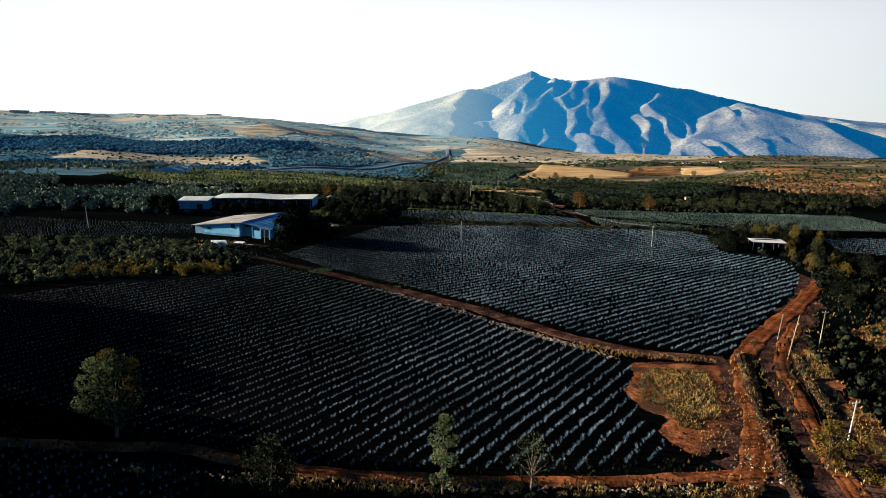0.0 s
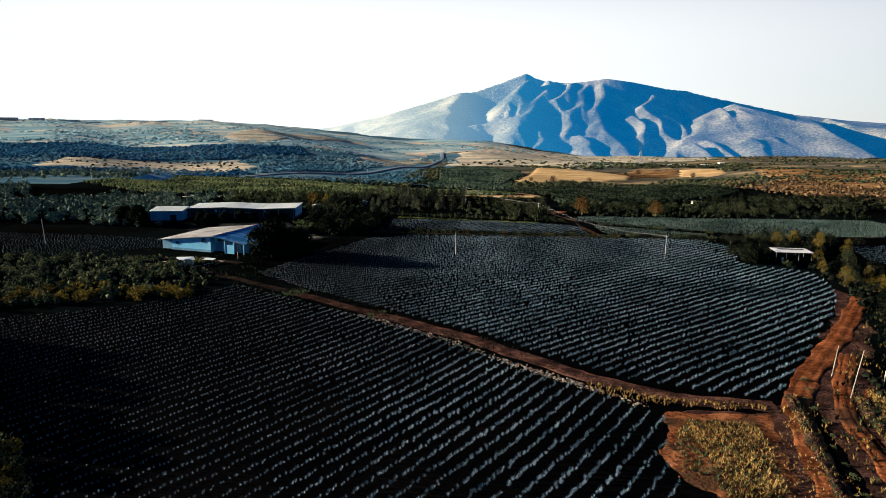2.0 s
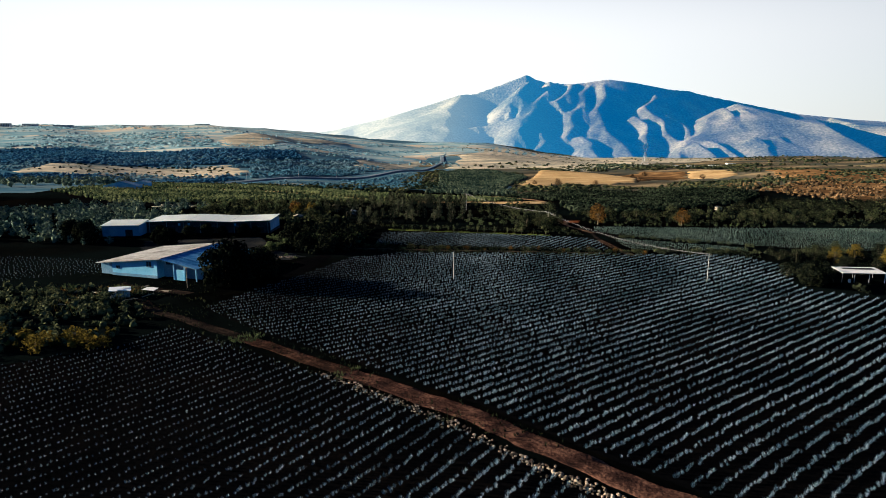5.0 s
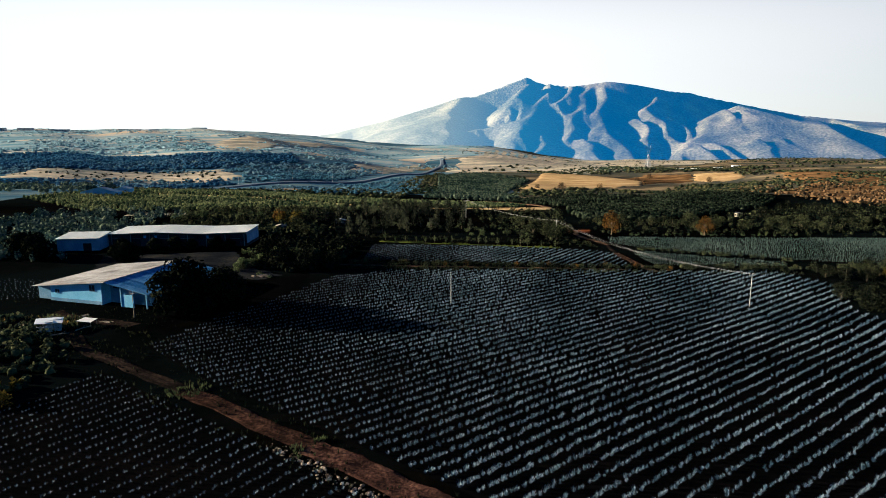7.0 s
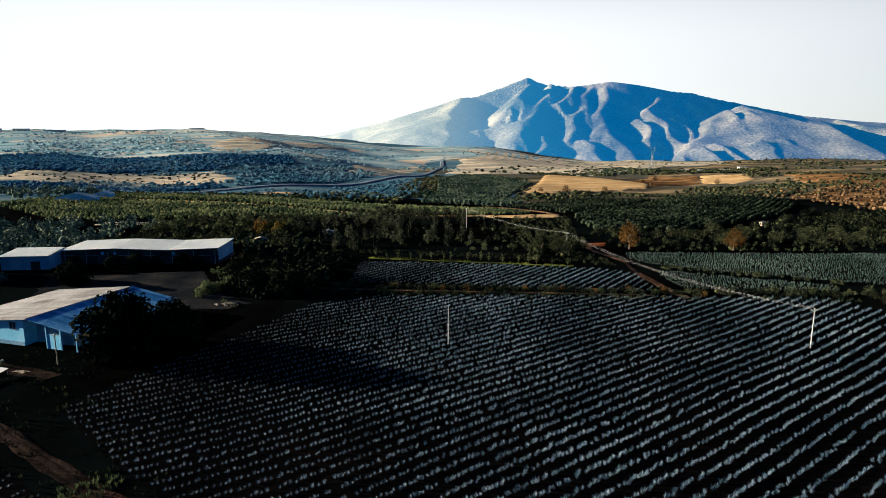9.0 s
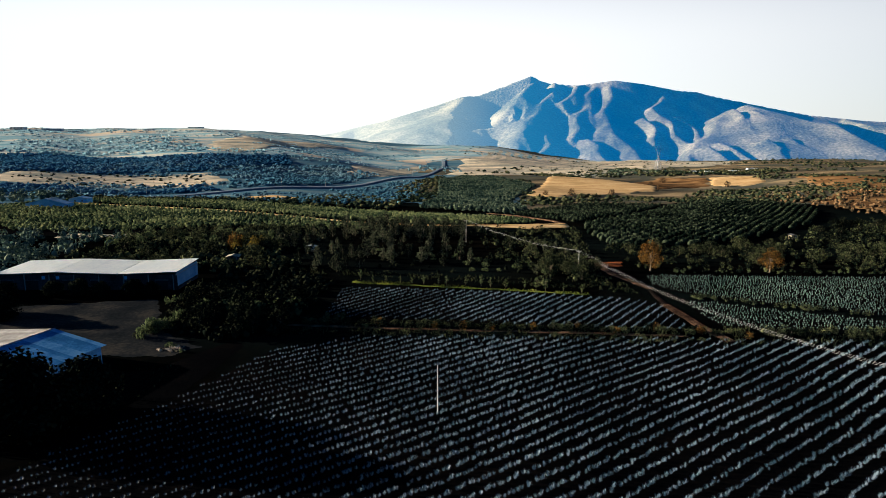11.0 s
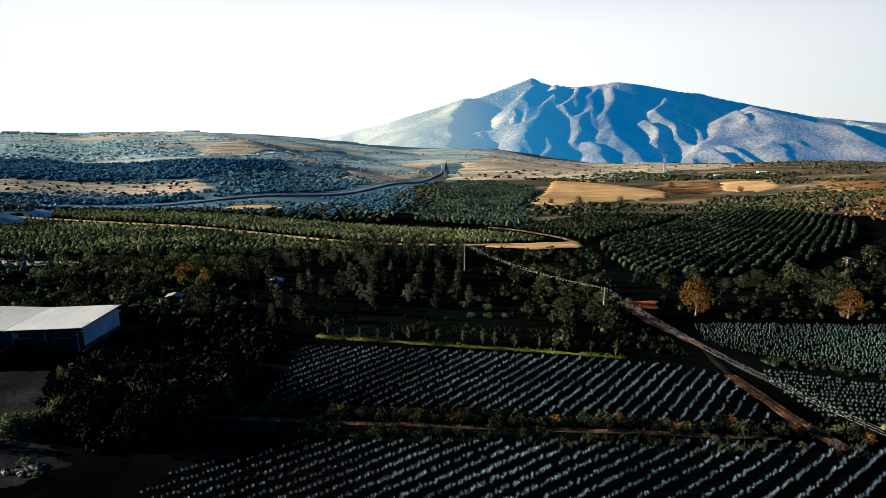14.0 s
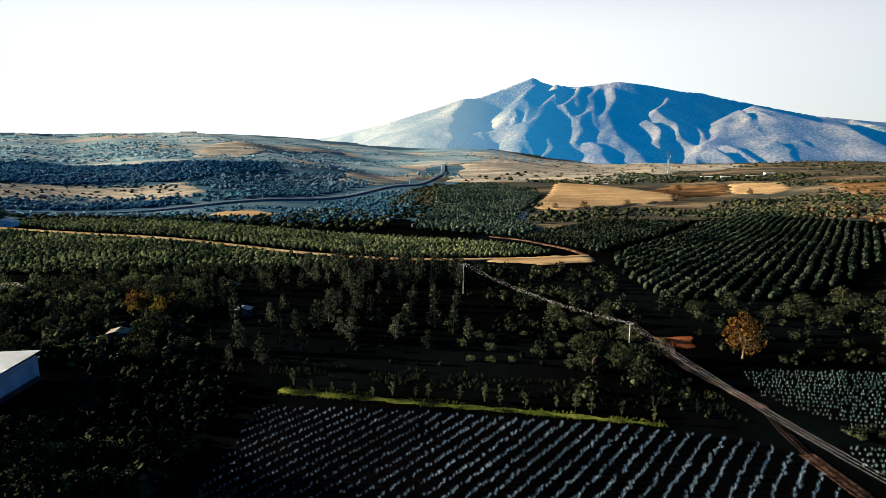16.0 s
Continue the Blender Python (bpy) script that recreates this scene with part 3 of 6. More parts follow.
FIELD_BACK = [(-37, 337), (0, 334), (26, 331), (61.5, 330), (62.5, 340), (61, 352), (55, 357.5), (34, 361.5), (0, 366.5), (-38, 369)]
FIELD_PALE = [(70, 357), (79, 354), (86, 351), (122, 337), (120, 331), (90, 331), (72, 333), (69.5, 342)]
FIELD_PALE_UPPER = [(68, 391), (65.5, 376), (73, 366), (82, 360), (89, 357), (130, 341), (160, 333), (240, 336), (236, 392), (95, 391)]
FIELD_CORNER = [(-40, 88), (-110, 99), (-120, 60), (-30, 60)]
FIELD_SHADE = [(-128, 300), (-118, 282), (-160, 262), (-235, 262), (-240, 310)]
FIELD_RIGHT = [(165, 278), (176, 312), (300, 326), (330, 290), (230, 262)]
drape("field_soil", FIELD_FRONT, 2.0, 0.10, M_SOIL, "bare soil between agave rows, shade in its near-black colour", "soil")
drape("field_soil", FIELD_MAIN, 2.0, 0.10, M_SOIL, "bare soil between agave rows, shade in its near-black colour", "soil")
drape("field_soil", FIELD_BACK, 2.0, 0.10, M_SOIL, "bare soil between agave rows, shade in its near-black colour", "soil")
drape("field_soil", FIELD_RIGHT, 2.0, 0.10, M_SOIL, "bare soil between agave rows, shade in its near-black colour", "soil")
drape("field_soil", FIELD_PALE_UPPER, 2.0, 0.10, M_SOIL, "bare soil between young agaves, shade in its near-black colour", "soil")
drape("field_soil", FIELD_PALE, 2.0, 0.10, M_SOIL, "bare soil between young agaves, shade in its near-black colour", "soil")
drape("red_earth", [(38, 98), (46, 92), (60, 82), (70, 84), (72, 100), (76, 124), (84, 148), (91, 164), (109, 190), (127, 230), (125, 240), (108, 205), (66, 147), (58, 140), (40, 139), (37, 113)], 2.0, 0.03, M_TRODDEN, "bare red-brown earth between the tracks", ragged=1.0)
BANK_A = [(65.5, 147), (61, 132), (57.4, 120), (53.8, 107), (50.8, 94), (49, 86)]
BANK_B = [(79, 147), (75.5, 137), (72.5, 126), (69, 114)]
BANK_C = [(66, 98), (64, 90), (62, 84)]
for bank in (BANK_A, BANK_B, BANK_C):
    ribbon("bank", bank, 1.9, 0.02, M_MIDEARTH, "low overgrown earth bank between the lanes", "bank", wobble=0.9, step=0.5, crown=0.6)
# flat near-black strips paint the shadow that falls beside the banks
drape("ditch", [(66.5, 143), (69, 145), (64.6, 130), (60.8, 115), (58, 105), (55, 93), (51.8, 93), (54.8, 107), (58.4, 120), (62, 131)], 0.8, 0.17, M_SOIL, "dark strip painted for the hedge bank's shadow", "ditch", ragged=0.25)
drape("ditch", [(70.4, 131), (72.4, 131), (70, 118), (66.6, 110.5), (64.4, 111), (67.2, 119)], 0.8, 0.17, M_SOIL, "dark strip painted for the shadow beside the lane", "ditch", ragged=0.25)
drape("dry_patch", [(32, 125), (36, 129), (38, 139), (58, 139), (55, 130), (51, 117), (46, 106), (42, 104), (39, 99), (37, 100), (34, 106.5), (38, 111), (33.5, 117)], 0.8, 0.12, M_DRYGRASS, "patch of dry tufted grass beside the track", ragged=0.4)
# near-black sheet for the sharp shadows at the field's corner
drape("field_soil", [(33, 116), (37.5, 111.5), (33.5, 107), (36.5, 100), (39.5, 98.5), (42, 102.5), (44, 99), (36, 95), (22, 93.6), (30, 98)], 0.8, 0.09, M_SOIL, "soil at the field's corner, painted near black for shadow", "soil", ragged=0.3)
# shadow of the house and its trees laid down as a dark sheet
drape("field_soil", [(-51, 313), (-54, 285), (-63, 262), (-72, 262), (-80, 294), (-72, 294), (-65, 297), (-59, 309), (-55, 316)], 2.0, 0.04, M_SOIL, "near-black sheet beside the yard, painted for the house's shadow", "soil")
drape("grass_strip", [(-36, 378.5), (-20, 375.3), (0, 371.5), (20, 368.5), (42, 363.8), (42, 362.6), (20, 366.6), (0, 369.6), (-20, 373), (-36, 375.5)], 0.6, 0.06, M_GREEN, "narrow strip of bright green grass along the grove", "grass", ragged=0.3)
drape("terrace", [(-110, 268), (-105.5, 264.5), (-82, 257), (-84, 253), (-100, 259), (-111, 264)], 1.0, 0.08, M_DARKEARTH, "trodden boards and earth before the farmhouse", "terrace", ragged=0.2)
drape("yard", [(-67, 304), (-61, 311), (-76, 322), (-92, 352), (-140, 340), (-128, 312), (-104, 308), (-84, 304)], 0.8, 0.05, M_YARD, "bare packed-earth farmyard between the sheds", "yard", ragged=0.5)
TRACK_MAIN = [(-96, 250), (-86, 238), (-52, 216), (-23, 196), (1, 177.5), (20, 159.5), (32, 149.5), (44, 143.5), (60, 141.5)]
# track colours darken towards the farmhouse, with the shade there painted in
ribbon("farm_track", TRACK_MAIN[:3], 3.2, 0.11, M_DARKEARTH, "trodden farm track below the farmhouse, darkened for its shade")
ribbon("farm_track", TRACK_MAIN[2:4], 4.0, 0.12, M_MIDEARTH, "brown earth farm track with weeds")
ribbon("farm_track", [TRACK_MAIN[3]] + [(x + 0.6, y + 0.9) for x, y in TRACK_MAIN[4:]], 5.0, 0.13, M_TRODDEN, "red earth farm track between two agave fields")
ribbon("farm_track", [(128, 225), (118, 212), (100, 188), (87, 173), (70, 152), (63, 140), (57, 120), (51, 103), (44, 92), (38, 84)], 5.0, 0.13, M_TRACK, "rutted red earth track along the field edge")
ribbon("farm_track", [(92, 172), (80, 154), (72, 140), (68, 122), (61, 102), (58, 86), (52, 70)], 3.6, 0.12, M_TRACK, "rutted red earth lane beside a hedge")
ribbon("farm_track", [(-120, 96), (-64, 93), (-44, 95), (-33, 90), (-10, 88.5), (15, 89), (38, 92), (50, 95)], 3.0, 0.14, M_TRACK, "red earth headland track under trees")
ribbon("farm_track", [(69.5, 321), (66.6, 331), (64.4, 342), (62.8, 353)], 3.0, 0.13, M_PATH, "pale brown earth path between two fields")
# shadow and weeds over the path given as a darker earth
ribbon("farm_track", [(62.8, 353), (62.8, 362), (63.8, 371)], 1.8, 0.12, M_DARKEARTH, "weedy stretch of the field path, shadow in its dark colour")
ribbon("farm_track", [(63.8, 371), (59.6, 384), (56.4, 391), (55, 401), (58, 412)], 2.6, 0.13, M_PATH, "red-brown earth path before the grove")
ribbon("farm_track", [(-60, 329), (-37, 329), (0, 327.5), (30, 326.5), (60, 325)], 1.5, 0.12, M_PATH, "narrow earth path along a shrub line")
drape("field_soil", [(-290, 700), (-205, 705), (-100, 668), (0, 640), (66, 575), (64, 560), (0, 545), (-60, 548), (-122, 530), (-165, 470), (-250, 470), (-320, 560)], 6.0, 0.15, M_SOIL, "orchard soil, shade in its near-black colour", "soil")
ribbon("farm_track", [(-330, 640), (-246, 612), (-152, 585), (-85, 562), (-44, 553), (-7, 549), (22, 552), (50, 556), (66, 565)], 4.5, 0.6, M_TAN, "pale sandy lane through the orchard", step=5)
drape("dry_patch", [(10, 546), (40, 536), (64, 545), (70, 560), (50, 566), (20, 556)], 2.0, 0.5, M_TAN, "pale dry grass corner at the lane's end", ragged=1.0)
ribbon("farm_track", [(66, 565), (62, 590), (40, 640), (20, 660)], 3.0, 0.6, M_PATH, "pale brown earth lane climbing past the orchard", step=5)
drape("stubble_field", [(76, 916), (112, 892), (218, 1050), (287, 1092), (305, 1162), (268, 1300), (231, 1430), (172, 1410), (120, 1150)], 4.0, 1.4, M_TAN, "bright cut stubble field", "field", ragged=3)
drape("stubble_field", [(414, 1226), (448, 1188), (494, 1204), (520, 1290), (496, 1308), (451, 1328)], 4.0, 1.4, M_TAN, "bright cut stubble field", "field", ragged=3)
drape("old_stubble", [(293, 1108), (410, 1222), (447, 1328), (371, 1372), (300, 1290)], 6.0, 1.0, M_HILLGRASS, "dull weedy stubble between the bright fields", "field", ragged=3)
ROAD = [(-900, 790), (-600, 805), (-450, 828), (-382, 848), (-330, 873), (-285, 897), (-243, 938), (-205, 1015), (-172, 1105), (-140, 1190), (-112, 1285), (-90, 1420), (-68, 1540), (-51, 1744), (-62, 2010), (-80, 2300)]
ribbon("highway", ROAD, 12, 1.6, M_ASPHALT, "grey asphalt highway through the valley", "road", wobble=0, step=15)

# ---------------------------------------------------------------- plants
def agave(seed, leaves=22, radius=0.85, height=1.0):
    """A rosette of stiff narrow leaves that taper to a point: vertices and triangles."""
    r = np.random.default_rng(seed)
    v, f = [], []
    for i in range(leaves):
        a = i * 2.39996 + r.normal(0, 0.15)
        k = (i + 0.5) / leaves
        tilt = 1.2 - 1.15 * k + r.normal(0, 0.08)               # from flat outer leaves to upright inner ones
        ln = (0.75 + 0.3 * math.sin(k * 3.1)) * r.uniform(0.85, 1.15)
        out, up = math.sin(tilt) * radius * ln, math.cos(tilt) * height * ln + 0.12
        c, s = math.cos(a), math.sin(a)
        w = 0.056 * r.uniform(0.85, 1.2)
        b = len(v)
        v += [(0.12 * out * c - w * s, 0.12 * out * s + w * c, 0.1), (out * c, out * s, up), (0.12 * out * c + w * s, 0.12 * out * s - w * c, 0.1)]
        f += [(b, b + 1, b + 2)]
    return np.array(v), np.array(f)

def scatter(protos, xyz, size, turn):
    """Copies of the prototypes at the places, joined into one pair of arrays."""
    vs, fs, base = [], [], 0
    which = np.arange(len(xyz)) % len(protos)
    for k, (pv, pf) in enumerate(protos):
        sel = np.nonzero(which == k)[0]
        if not len(sel):
            continue
        c, s = np.cos(turn[sel])[:, None], np.sin(turn[sel])[:, None]
        sz = np.asarray(size)[sel]
        sz = sz[:, None] if sz.ndim == 1 else sz
        if sz.shape[1] == 1:
            sz = np.repeat(sz, 2, 1)
        px, py, pz = pv[:, 0][None], pv[:, 1][None], pv[:, 2][None]
        v = np.stack([(px * c - py * s) * sz[:, :1] + xyz[sel, 0, None], (px * s + py * c) * sz[:, :1] + xyz[sel, 1, None], pz * sz[:, 1:] + xyz[sel, 2, None]], -1)
        f = pf[None] + (np.arange(len(sel)) * len(pv))[:, None, None] + base
        vs.append(v.reshape(-1, 3)); fs.append(f.reshape(-1, pf.shape[1]))
        base += len(sel) * len(pv)
    return np.concatenate(vs), np.concatenate(fs)

def rows(poly, heading, gap, step, seed, miss=0.04, jitter=0.16):
    """Places of plants in rows over a polygon; heading in degrees from +y towards +x."""
    r = np.random.default_rng(seed)
    h = radians(heading)
    d, n = np.array([math.sin(h), math.cos(h)]), np.array([math.cos(h), -math.sin(h)])
    p = np.array(poly, float)
    lo_n, hi_n, lo_d, hi_d = (p @ n).min(), (p @ n).max(), (p @ d).min(), (p @ d).max()
    kn, kd = np.meshgrid(np.arange(lo_n, hi_n, gap), np.arange(lo_d, hi_d, step), indexing="ij")
    kd = kd + r.uniform(0, step, kd.shape[0])[:, None]
    bend = 0.35 * np.sin(kd * 0.045 + kn * 0.02) + 0.2 * np.sin(kd * 0.11 + 1.0)
    kn = kn + bend + r.normal(0, jitter, kn.shape)
    kd = kd + r.normal(0, jitter, kd.shape)
    x, y = kn * n[0] + kd * d[0], kn * n[1] + kd * d[1]
    keep = inside(poly, x, y) & (r.random(x.shape) > miss)
    x, y = x[keep], y[keep]
    return np.stack([x, y, land(x, y)], 1)

AGAVES = [agave(i, leaves=28) for i in range(6)]
YOUNG = [agave(20 + i, leaves=14, radius=0.75, height=0.85) for i in range(4)]
def agave_field(poly, heading, gap, step, seed, mat, protos, size, label, miss=0.03, young=None):
    r = np.random.default_rng(seed)
    p = rows(poly, heading, gap, step, seed, miss)
    patchy = 0.5 + 0.5 * np.sin(p[:, 0] * 0.07 + 1.0 + 0.8 * np.sin(p[:, 1] * 0.05))
    s = size * r.uniform(0.75, 1.15, len(p)) * (0.88 + 0.17 * patchy)
    if young:                                   # plants get smaller towards x0 from x1 on, in place of the shade there
        s = s * (young[2] + (1 - young[2]) * smooth(young[0], young[1], p[:, 0]))
    p[:, 2] += 0.1
    v, f = scatter(protos, p, s, r.uniform(0, 6.28, len(p)))
    ob = new("agave_plants", mesh_from("agave_plants", v, f, mat))
    return tagged(ob, label, "agave", kind="stuff")

agave_field(FIELD_FRONT, 35.0, 2.85, 0.82, 1, M_AGAVE, AGAVES, 0.74, "rows of blue-grey agaves in dark soil", young=(-80, 10, 0.56))
agave_field(FIELD_MAIN, 51.0, 2.75, 0.82, 2, M_AGAVE, AGAVES, 0.83, "rows of blue-grey agaves beyond the farm track", young=(-72, 8, 0.62))
agave_field(FIELD_BACK, 37.0, 2.6, 0.82, 3, M_AGAVE, AGAVES, 0.8, "rows of blue-grey agaves below the grove", young=(-38, 25, 0.82))
for _part in (FIELD_PALE, FIELD_PALE_UPPER):
    agave_field(_part, 97.0, 1.9, 0.8, 4, M_AGAVE_FAR, YOUNG, 0.8, "pale green young agaves behind the shrub line", 0.08)
agave_field(FIELD_CORNER, 35.0, 2.9, 1.2, 5, M_AGAVE, YOUNG, 0.9, "agaves in a shaded corner field")
agave_field(FIELD_SHADE, 60.0, 2.9, 1.3, 6, M_AGAVE, YOUNG, 0.62, "shaded agaves beside the farmhouse")
agave_field(FIELD_RIGHT, 65.0, 2.9, 1.2, 7, M_AGAVE, YOUNG, 0.9, "agave rows behind the shelter's trees")

def leaves_in(centres, radii, count, leaf, seed, up=0.25, shell=False):
    """Small pointed leaf sprays around the given clump centres."""
    r = np.random.default_rng(seed)
    k = r.integers(0, len(centres), count)
    d = r.normal(0, 1, (count, 3)); d /= np.linalg.norm(d, axis=1)[:, None]
    p = np.asarray(centres)[k] + d * (np.asarray(radii)[k] * r.uniform(0.55, 1.05, count) ** 0.6)[:, None] * np.array([1, 1, 0.85])
    a = d + r.normal(0, 0.7, (count, 3)) + np.array([0, 0, up]); a /= np.linalg.norm(a, axis=1)[:, None]
    b = np.cross(a, r.normal(0, 1, (count, 3))); b /= np.linalg.norm(b, axis=1)[:, None] + 1e-9
    if shell:                                   # leaves that face outwards, as on a dense clipped crown
        d = d + r.normal(0, 0.35, (count, 3)); d /= np.linalg.norm(d, axis=1)[:, None]
        a = np.cross(d, r.normal(0, 1, (count, 3))); a /= np.linalg.norm(a, axis=1)[:, None] + 1e-9
        b = np.cross(d, a) * 1.5
    s = leaf * r.uniform(0.6, 1.3, count)[:, None]
    v = np.stack([p - a * s * 0.5, p + b * s * 0.33, p + a * s * 0.6, p - b * s * 0.33], 1).reshape(-1, 3)
    o = np.arange(count)[:, None] * 4
    return v, np.concatenate([o + np.array([[0, 1, 2]]), o + np.array([[0, 2, 3]])], 1).reshape(-1, 3)

def crown(width, height, base, clumps, count, leaf, seed, taper=0.0, shell=False):
    """An uneven crown: clumps spread over an egg, with gaps between."""
    r = np.random.default_rng(seed)
    c, rad = [], []
    for i in range(clumps):
        h = (i + r.uniform(0, 1)) / clumps
        a = i * 2.39996 + r.uniform(-0.5, 0.5)
        prof = math.sin(math.pi * (0.12 + 0.8 * h ** 0.85)) * (1 - taper * h)
        rr = width / 2 * prof * r.uniform(0.35, 0.95)
        c.append((rr * math.cos(a), rr * math.sin(a), base + (height - base) * (0.06 + 0.88 * h) + r.normal(0, 0.03) * height))
        rad.append(width * r.uniform(0.14, 0.24) * (1 - 0.45 * taper * h))
    return leaves_in(c, rad, count, leaf, seed + 1, shell=shell), c

def tube(path, radii, sides=6):
    v, f = [], []
    for i, (p, rr) in enumerate(zip(path, radii)):
        for k in range(sides):
            a = 2 * math.pi * k / sides
            v.append((p[0] + rr * math.cos(a), p[1] + rr * math.sin(a), p[2]))
    for i in range(len(path) - 1):
        for k in range(sides):
            f.append((i * sides + k, i * sides + (k + 1) % sides, (i + 1) * sides + (k + 1) % sides, (i + 1) * sides + k))
    return v, f

def trunk_mesh(height, radius, limbs, seed):
    r = np.random.default_rng(seed)
    lean = r.normal(0, 0.03, 2)
    path = [(lean[0] * z + 0.1 * math.sin(z), lean[1] * z, z) for z in np.linspace(-0.3, height, 6)]
    v, f = tube(path, np.linspace(radius * 1.25, radius * 0.35, 6))
    for c in limbs:
        k = r.uniform(0.35, 0.85)
        s = (lean[0] * height * k, lean[1] * height * k, height * k * 0.8)
        mid = ((s[0] * 0.5 + c[0] * 0.5), (s[1] * 0.5 + c[1] * 0.5), s[2] * 0.45 + c[2] * 0.55)
        lv, lf = tube([s, mid, c], [radius * 0.45, radius * 0.28, radius * 0.1], 5)
        b = len(v)
        v += lv
        f += [tuple(q + b for q in g) for g in lf]
    return np.array(v), np.array(f)

def tree(name, label, width, height, base, clumps, count, leaf, mat, seed, taper=0.0, trunk=0.2, category="tree", group="", limbs=7, shell=False):
    """A tree: a tapered trunk with limbs, and a crown of many small leaf sprays."""
    (cv, cf), centres = crown(width, height, base, clumps, count, leaf, seed, taper, shell)
    root = tagged(new(name), label, category, group)
    tv, tf = trunk_mesh(height * (0.85 if taper > 0.3 else 0.62), trunk, centres[::max(1, len(centres) // limbs)], seed + 5)
    np_part("trunk", tv, tf, M_BARK, root, "grey-brown bark", True)
    np_part("crown", cv, cf, mat, root)
    return root

def put(ob, x, y, turn=0.0, size=1.0, dz=0.0, tall=None):
    ob.matrix_basis = pose(x, y, float(land(x, y)) + dz, 0, 0, turn) @ Matrix.Diagonal((size, size, tall or size, 1))
    return ob

def again(ob, x, y, turn=0.0, size=1.0, dz=0.0, tall=None):
    c = copy_thing(ob, pose(x, y, float(land(x, y)) + dz, 0, 0, turn))
    c.scale = (size, size, tall or size)
    return c

# ---- orchards and far scrub
def core(seed, width, height, base, fine):
    """The lumpy inner mass of a small crown, under its outer leaves."""
    r = np.random.default_rng(seed)
    bm = bmesh.new()
    bmesh.ops.create_icosphere(bm, subdivisions=fine, radius=0.5)
    bm.verts.ensure_lookup_table()
    v = np.array([q.co[:] for q in bm.verts])
    f = np.array([[q.index for q in g.verts] for g in bm.faces])
    bm.free()
    v = v * r.uniform(0.72, 1.12, (len(v), 1)) * np.array([width * 0.86, width * 0.86, height - base])
    v[:, 2] += (height + base) / 2 - 0.05 * height
    return v, f

def small_crown(seed, count=70, leaf=0.9, clumps=9, width=3.2, height=3.2, fine=1, solid=1.0):
    v, f = crown(width, height, 0.3, clumps, count, leaf, seed, shell=True)[0]
    cv, cf = core(seed + 50, width * solid, 0.2 + (height - 0.2) * solid, 0.2, fine)
    return np.concatenate([v, cv]), np.concatenate([f, cf + len(v)])

ORCHARD = [small_crown(300 + i, 22, 0.8, 10, fine=1) for i in range(6)]
MID_ORCHARD = [small_crown(345 + i, 22, 0.8, 10, fine=2) for i in range(6)]
FAR_ORCHARD = [small_crown(330 + i, 22, 0.9, 9, fine=1) for i in range(6)]
def orchard(poly, heading, gap, step, seed, label, size=1.0, miss=0.04, protos=ORCHARD, mat=M_ORCHARD):
    r = np.random.default_rng(seed)
    p = rows(poly, heading, gap, step, seed, miss, 0.3)
    v, f = scatter(protos, p, size * np.stack([r.uniform(0.8, 1.2, len(p)), r.uniform(0.75, 1.15, len(p))], 1), r.uniform(0, 6.28, len(p)))
    return tagged(new("orchard_trees", mesh_from("orchard_trees", v, f, mat, True)), label, "orchard", kind="stuff")

orchard([(-320, 625), (-246, 603), (-152, 576), (-85, 553), (-44, 544), (-30, 520), (-80, 515), (-112, 508), (-150, 494), (-230, 480), (-330, 560)], 62, 4.0, 3.2, 11, "rows of round green orchard trees below a sandy lane", 0.84)
orchard([(-320, 655), (-246, 622), (-152, 595), (-85, 572), (-44, 562), (-7, 558), (22, 560), (50, 572), (40, 600), (12, 625), (-41, 650), (-119, 668), (-207, 690), (-287, 700)], 62, 4.0, 3.2, 12, "rows of round green orchard trees above a sandy lane", 0.84)
orchard([(70, 512), (79, 566), (200, 764), (255, 805), (300, 745), (285, 676), (238, 591), (150, 490), (110, 462), (72, 462)], 32, 5.2, 3.0, 13, "long rows of grey-green orchard trees on a slope", 1.0, protos=MID_ORCHARD, mat=M_CITRUS)
orchard([(70, 590), (74, 575), (190, 765), (120, 800), (60, 700), (40, 650)], 33, 5.4, 3.4, 14, "block of dark green orchard trees beside the stubble", 1.05, protos=FAR_ORCHARD, mat=M_CITRUS)
orchard([(40, 660), (60, 720), (48, 824), (70, 916), (118, 1180), (60, 1400), (-10, 1440), (-45, 1320), (-30, 900), (-40, 720)], 20, 6.5, 5.0, 15, "dark green orchard block before the highway", 1.4, protos=FAR_ORCHARD, mat=M_FARCITRUS)

BUSHES = [small_crown(400 + i, 16, 1.2, 7, 3.6, 2.8, 1) for i in range(6)]
FINE_TREES = [small_crown(460 + i, 66, 0.9, 16, 5.6, 5.0, 1, 0.62) for i in range(5)]
MID_BUSHES = [small_crown(450 + i, 9, 1.05, 8, 4.2, 2.1, 1) for i in range(6)]
FAR_BUSHES = [small_crown(430 + i, 4, 1.4, 6, 4.6, 1.9, 1) for i in range(6)]
def bushes(x, y, seed, label, size, mat, name="scrub", protos=None):
    r = np.random.default_rng(seed)
    p = np.stack([x, y, land(x, y) - 0.2], 1)
    v, f = scatter(protos or BUSHES if y.min() < 600 else MID_BUSHES if y.max() < 1400 else FAR_BUSHES, p, r.uniform(size[0], size[1], len(p)), r.uniform(0, 6.28, len(p)))
    return tagged(new(name, mesh_from(name, v, f, mat, True)), label, "bushes", kind="stuff")

